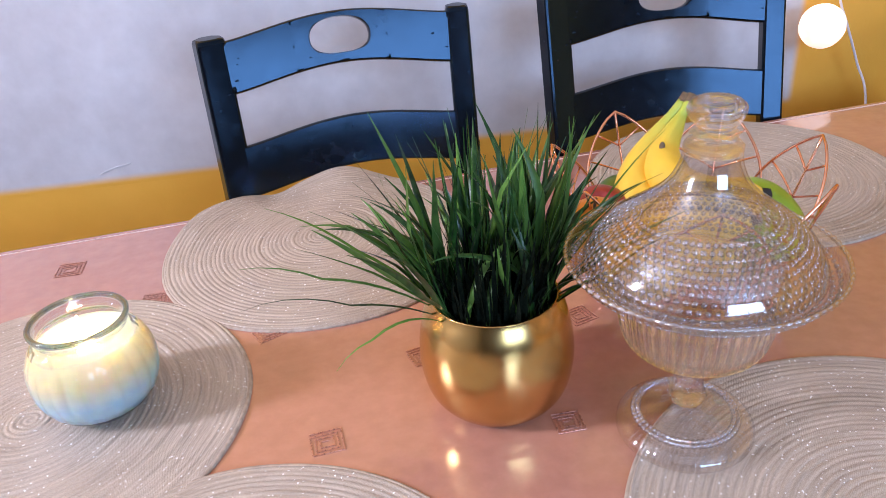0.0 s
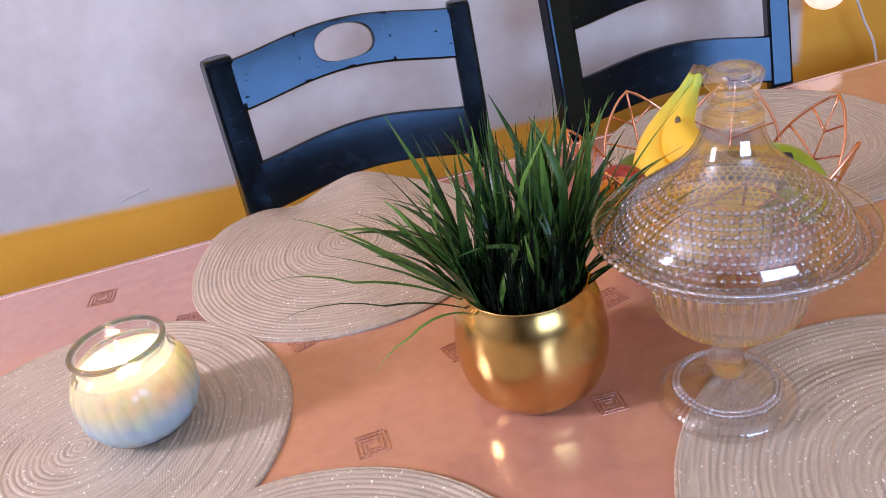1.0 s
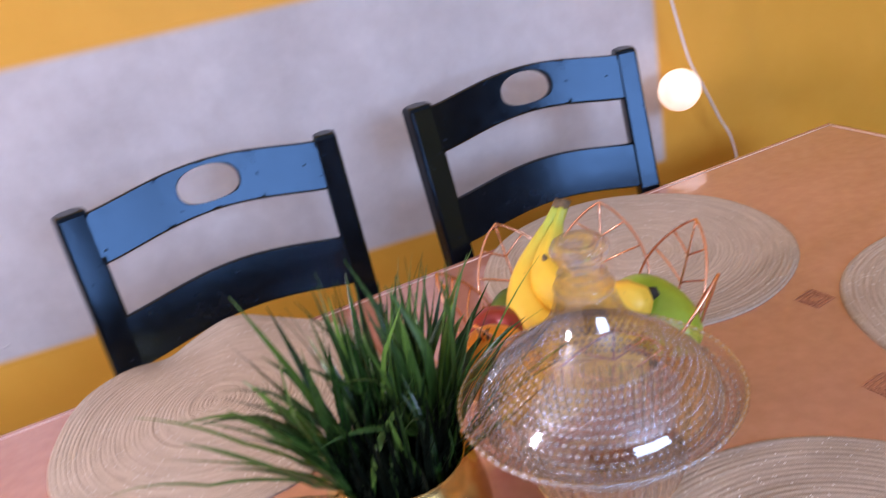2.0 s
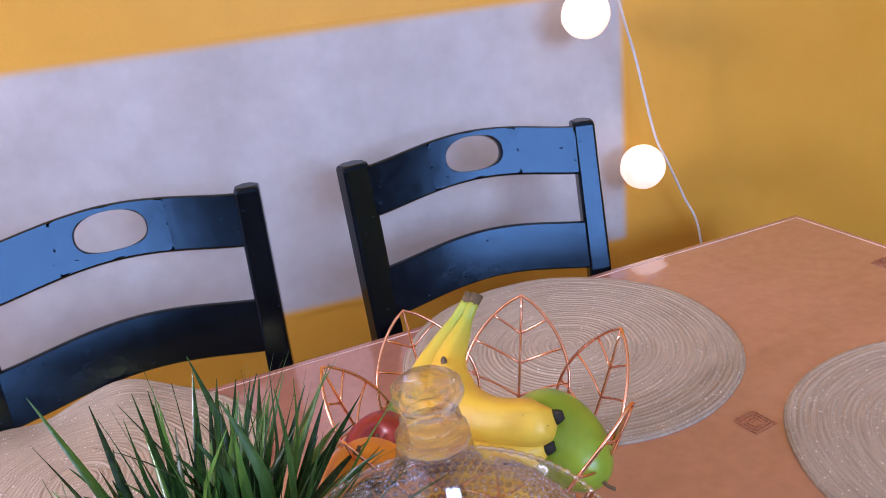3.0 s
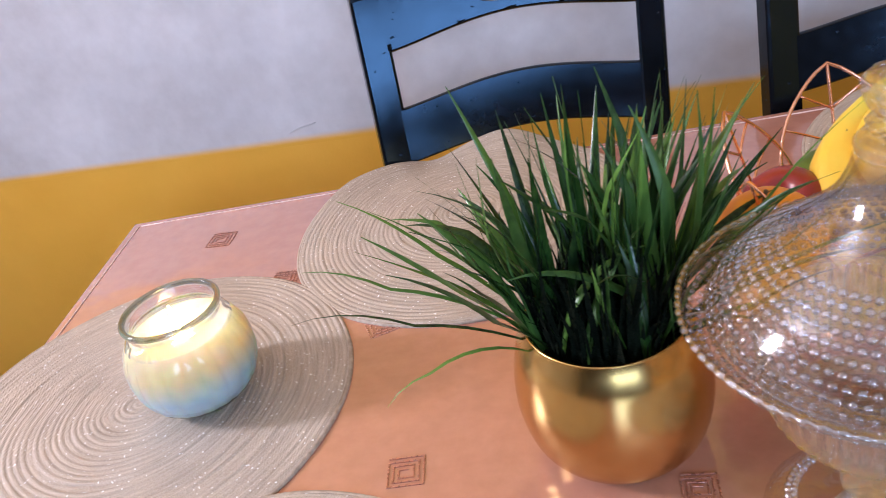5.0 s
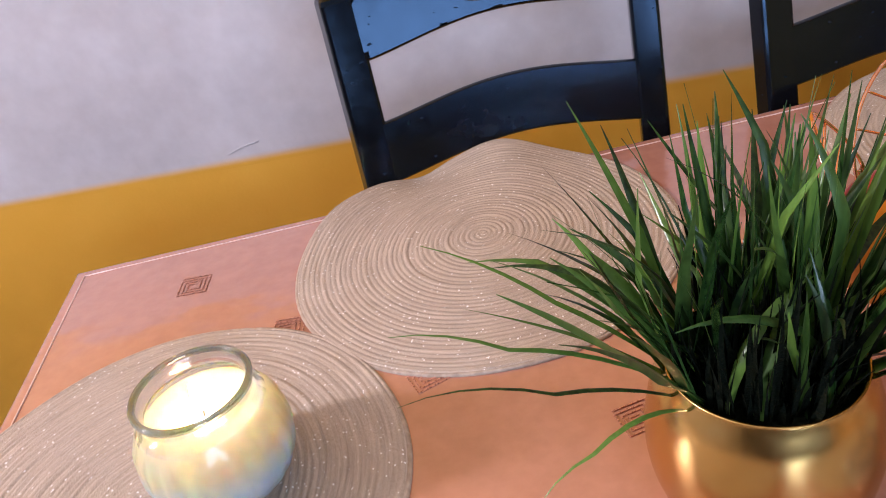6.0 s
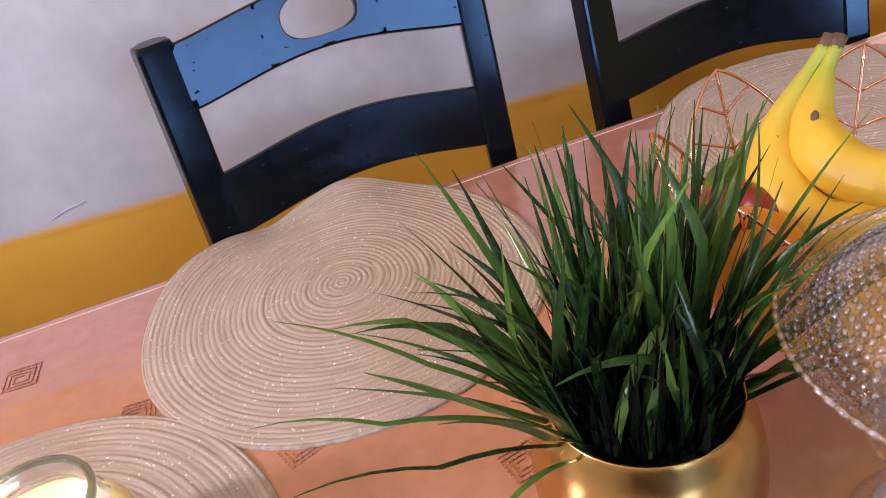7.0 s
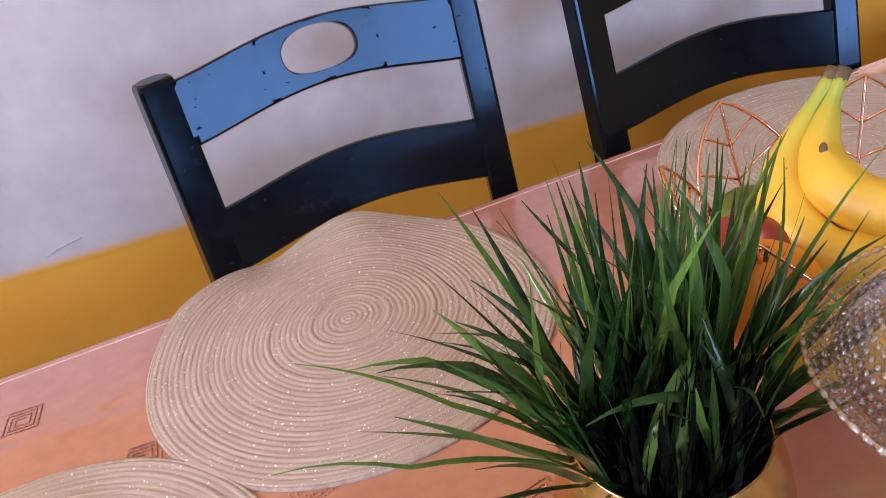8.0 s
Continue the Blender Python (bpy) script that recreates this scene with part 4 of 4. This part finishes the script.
def leaf(angle):
    """One wire leaf with midrib and slanting veins, leaning outward."""
    r0, r1, high, half = 0.078, 0.134, 0.142, 0.055

    def at(s, h):
        # s across -1..1 in half widths, h 0..1 up
        r = r0 + (r1 - r0) * h ** 0.8
        a = s * half / r
        return Vector((r * math.cos(a), r * math.sin(a), 0.004 + (high - 0.004) * h))

    def width_at(h):
        return max(0.0, math.sin(math.pi * min(1.0, h * 0.86 + 0.14) ** 1.15)) ** 0.8

    holder = mesh_part("leaf", *tube([at(-width_at(i / 24), i / 24) for i in range(25)] + [at(width_at(i / 24), i / 24) for i in range(23, -1, -1)], WIRE * 1.1, 6), COPPER, basket)
    mesh_part("midrib", *tube([at(0, i / 12) for i in range(13)], WIRE, 6), COPPER, holder)
    for h0, h1 in ((0.10, 0.28), (0.32, 0.50), (0.54, 0.70), (0.74, 0.86)):
        for s in (-1, 1):
            mesh_part("vein", *tube([at(s * width_at(h1) * k / 4, h0 + (h1 - h0) * k / 4) for k in range(5)], WIRE * 0.85, 6), COPPER, holder)
    holder.matrix_basis = pose(0, 0, 0, 0, 0, angle)


for k in range(7):
    leaf(95.0 - k * 360 / 7)
ring_path = [Vector((0.078 * math.cos(2 * math.pi * i / 60), 0.078 * math.sin(2 * math.pi * i / 60), 0.0)) for i in range(60)]
mesh_part("base_ring", *tube(ring_path, WIRE * 1.3, 8, closed=True), COPPER, basket)
for k in range(4):
    a = math.pi * k / 4
    d = Vector((0.078 * math.cos(a), 0.078 * math.sin(a), 0))
    mesh_part("base_wire", *tube([-d, d * 0.0, d], WIRE, 6), COPPER, basket)


def banana(points, girth, stem_end):
    """A banana along a spline, with its neck and dark tip."""
    b = thing("banana", pose(*points[0]), "ripe yellow banana with a greenish neck in the basket", "banana", "bananas in the fruit basket")
    path = [p - Vector(points[0]) for p in spline(points, 8)]
    n = len(path)
    facets = lambda t: 1 + 0.045 * math.cos(5 * t)

    def r(t):
        return girth * (0.26 + 0.74 * min(1, max(0.0, (t - 0.10) / 0.34)) ** 1.1) * (1 - max(0.0, (t - 0.80) / 0.2) ** 2.2 * 0.68)

    v_, f_ = tube(path, r, 20, facets=facets)
    skin_ob = mesh_part("skin", v_, f_, BANANA, b)
    layer = skin_ob.data.uv_layers.new(name="UVMap")
    for loop in skin_ob.data.loops:
        layer.data[loop.index].uv = ((loop.vertex_index // 20) / (n - 1), (loop.vertex_index % 20) / 20)
    d = (path[-1] - path[-2]).normalized()
    mesh_part("tip", *tube([path[-1] - d * 0.001, path[-1] + d * 0.004, path[-1] + d * 0.007], lambda s: girth * (0.33 - 0.15 * s), 12), TIP_BLACK, b, "black banana tip")
    d = (path[0] - path[1]).normalized()
    if stem_end:
        mesh_part("stem_end", *tube([path[0] - d * 0.002, path[0] + d * 0.004, path[0] + d * 0.009], lambda s: girth * (0.25 + 0.05 * s), 12), STEM_BROWN, b, "brown cut stem")
    return b


spotted = banana([(0.262, 0.692, 0.922), (0.246, 0.684, 0.905), (0.222, 0.665, 0.885), (0.212, 0.635, 0.872), (0.222, 0.600, 0.868), (0.246, 0.572, 0.872), (0.262, 0.563, 0.877)], 0.0200, True)
banana([(0.258, 0.698, 0.922), (0.236, 0.694, 0.901), (0.204, 0.681, 0.872), (0.187, 0.652, 0.850), (0.190, 0.615, 0.838), (0.218, 0.583, 0.845), (0.250, 0.558, 0.857)], 0.0200, True)
banana([(0.256, 0.699, 0.916), (0.238, 0.694, 0.890), (0.216, 0.680, 0.854), (0.204, 0.650, 0.826), (0.206, 0.612, 0.812), (0.222, 0.575, 0.810), (0.244, 0.548, 0.816)], 0.0190, True)


v, f = lathe([(0.0028 * math.sin(math.pi * i / 8), -0.0050 * math.cos(math.pi * i / 8)) for i in range(9)], 12)
spot_at = Vector((0.2135, 0.6555, 0.8975)) - Vector((0.262, 0.692, 0.922))
mesh_part("bruise", [Vector(q) + spot_at for q in v], f, STEM_BROWN, spotted, "small brown bruise")


def round_fruit(name, x, y, z, r, material, label, dip, squash=1.0, length=1.0, turn=(0, 0, 0)):
    ob = thing(name, pose(x, y, z, *turn), label, name)
    pr = []
    for i in range(33):
        a = math.pi * i / 32
        rr, zz = r * math.sin(a), -r * math.cos(a) * squash
        zz -= dip * r * math.exp(-(rr / (0.28 * r)) ** 2) * (1 if zz > 0 else -0.7)
        rr *= 1 + 0.10 * (length - 1) * math.cos(a)
        pr.append((max(0.0, rr), zz * length))
    v_, f_ = lathe(pr, 40, lambda q, h, a: q * (1 + 0.012 * math.cos(5 * a + 0.6)))
    mesh_part("body", v_, f_, material, ob)
    mesh_part("stalk", *tube(spline([(0, 0, pr[-1][1] - 0.004), (0.001, 0, pr[-1][1] + 0.004), (0.003, 0.001, pr[-1][1] + 0.010)], 3), 0.0015, 6), STEM_BROWN, ob)
    return ob


round_fruit("apple", 0.150, 0.654, 0.834, 0.034, APPLE, "glossy red apple in the wire basket, its colour darkened for shade", 0.35, 0.9, turn=(25, -20, 0))
round_fruit("orange", 0.122, 0.606, 0.844, 0.037, ORANGE, "bright orange fruit in the wire basket", 0.06, 0.95, turn=(10, -10, 0))
round_fruit("mango", 0.276, 0.578, 0.842, 0.033, GREEN_FRUIT, "smooth green mango in the wire basket", 0.0, 1.0, 1.5, turn=(104, 0, 6))
round_fruit("lime", 0.205, 0.715, 0.818, 0.026, LIME, "green lime behind the bananas", 0.05, 1.0, 1.2, turn=(70, 0, 40))
round_fruit("pepper", 0.150, 0.580, 0.812, 0.029, LEMON, "yellow fruit low in the wire basket", 0.1, 1.0, 1.5, turn=(80, 0, 60))

# ---------- string of cotton-ball lights ----------
string = thing("string_lights", pose(0.872, 1.17, 0.66), "white cable with glowing cotton-ball lights on the wall", "string lights")
origin = Vector((0.872, 1.17, 0.66))
cable_pts = [(0.70, 1.215, 1.60), (0.742, 1.20, 1.30), (0.782, 1.17, 1.09), (0.808, 1.17, 1.012), (0.844, 1.17, 0.881), (0.872, 1.17, 0.824), (0.908, 1.17, 0.752), (0.945, 1.168, 0.668), (0.97, 1.165, 0.45), (0.985, 1.16, 0.012)]
mesh_part("cable", *tube([p - origin for p in spline(cable_pts, 8)], 0.0022, 8), CABLE, string)
for bx, by, bz in ((0.807, 1.154, 0.832), (0.712, 1.165, 1.094)):
    v, f = lathe([(0.0375 * math.sin(math.pi * i / 24), -0.0375 * math.cos(math.pi * i / 24)) for i in range(25)], 36)
    off = Vector((bx, by, bz)) - origin
    ball = [Vector(q) * (1 + 0.02 * noise.noise(Vector(q) * 60)) + off for q in v]
    mesh_part("ball", ball, f, COTTON_GLOW, string, "glowing white cotton ball")
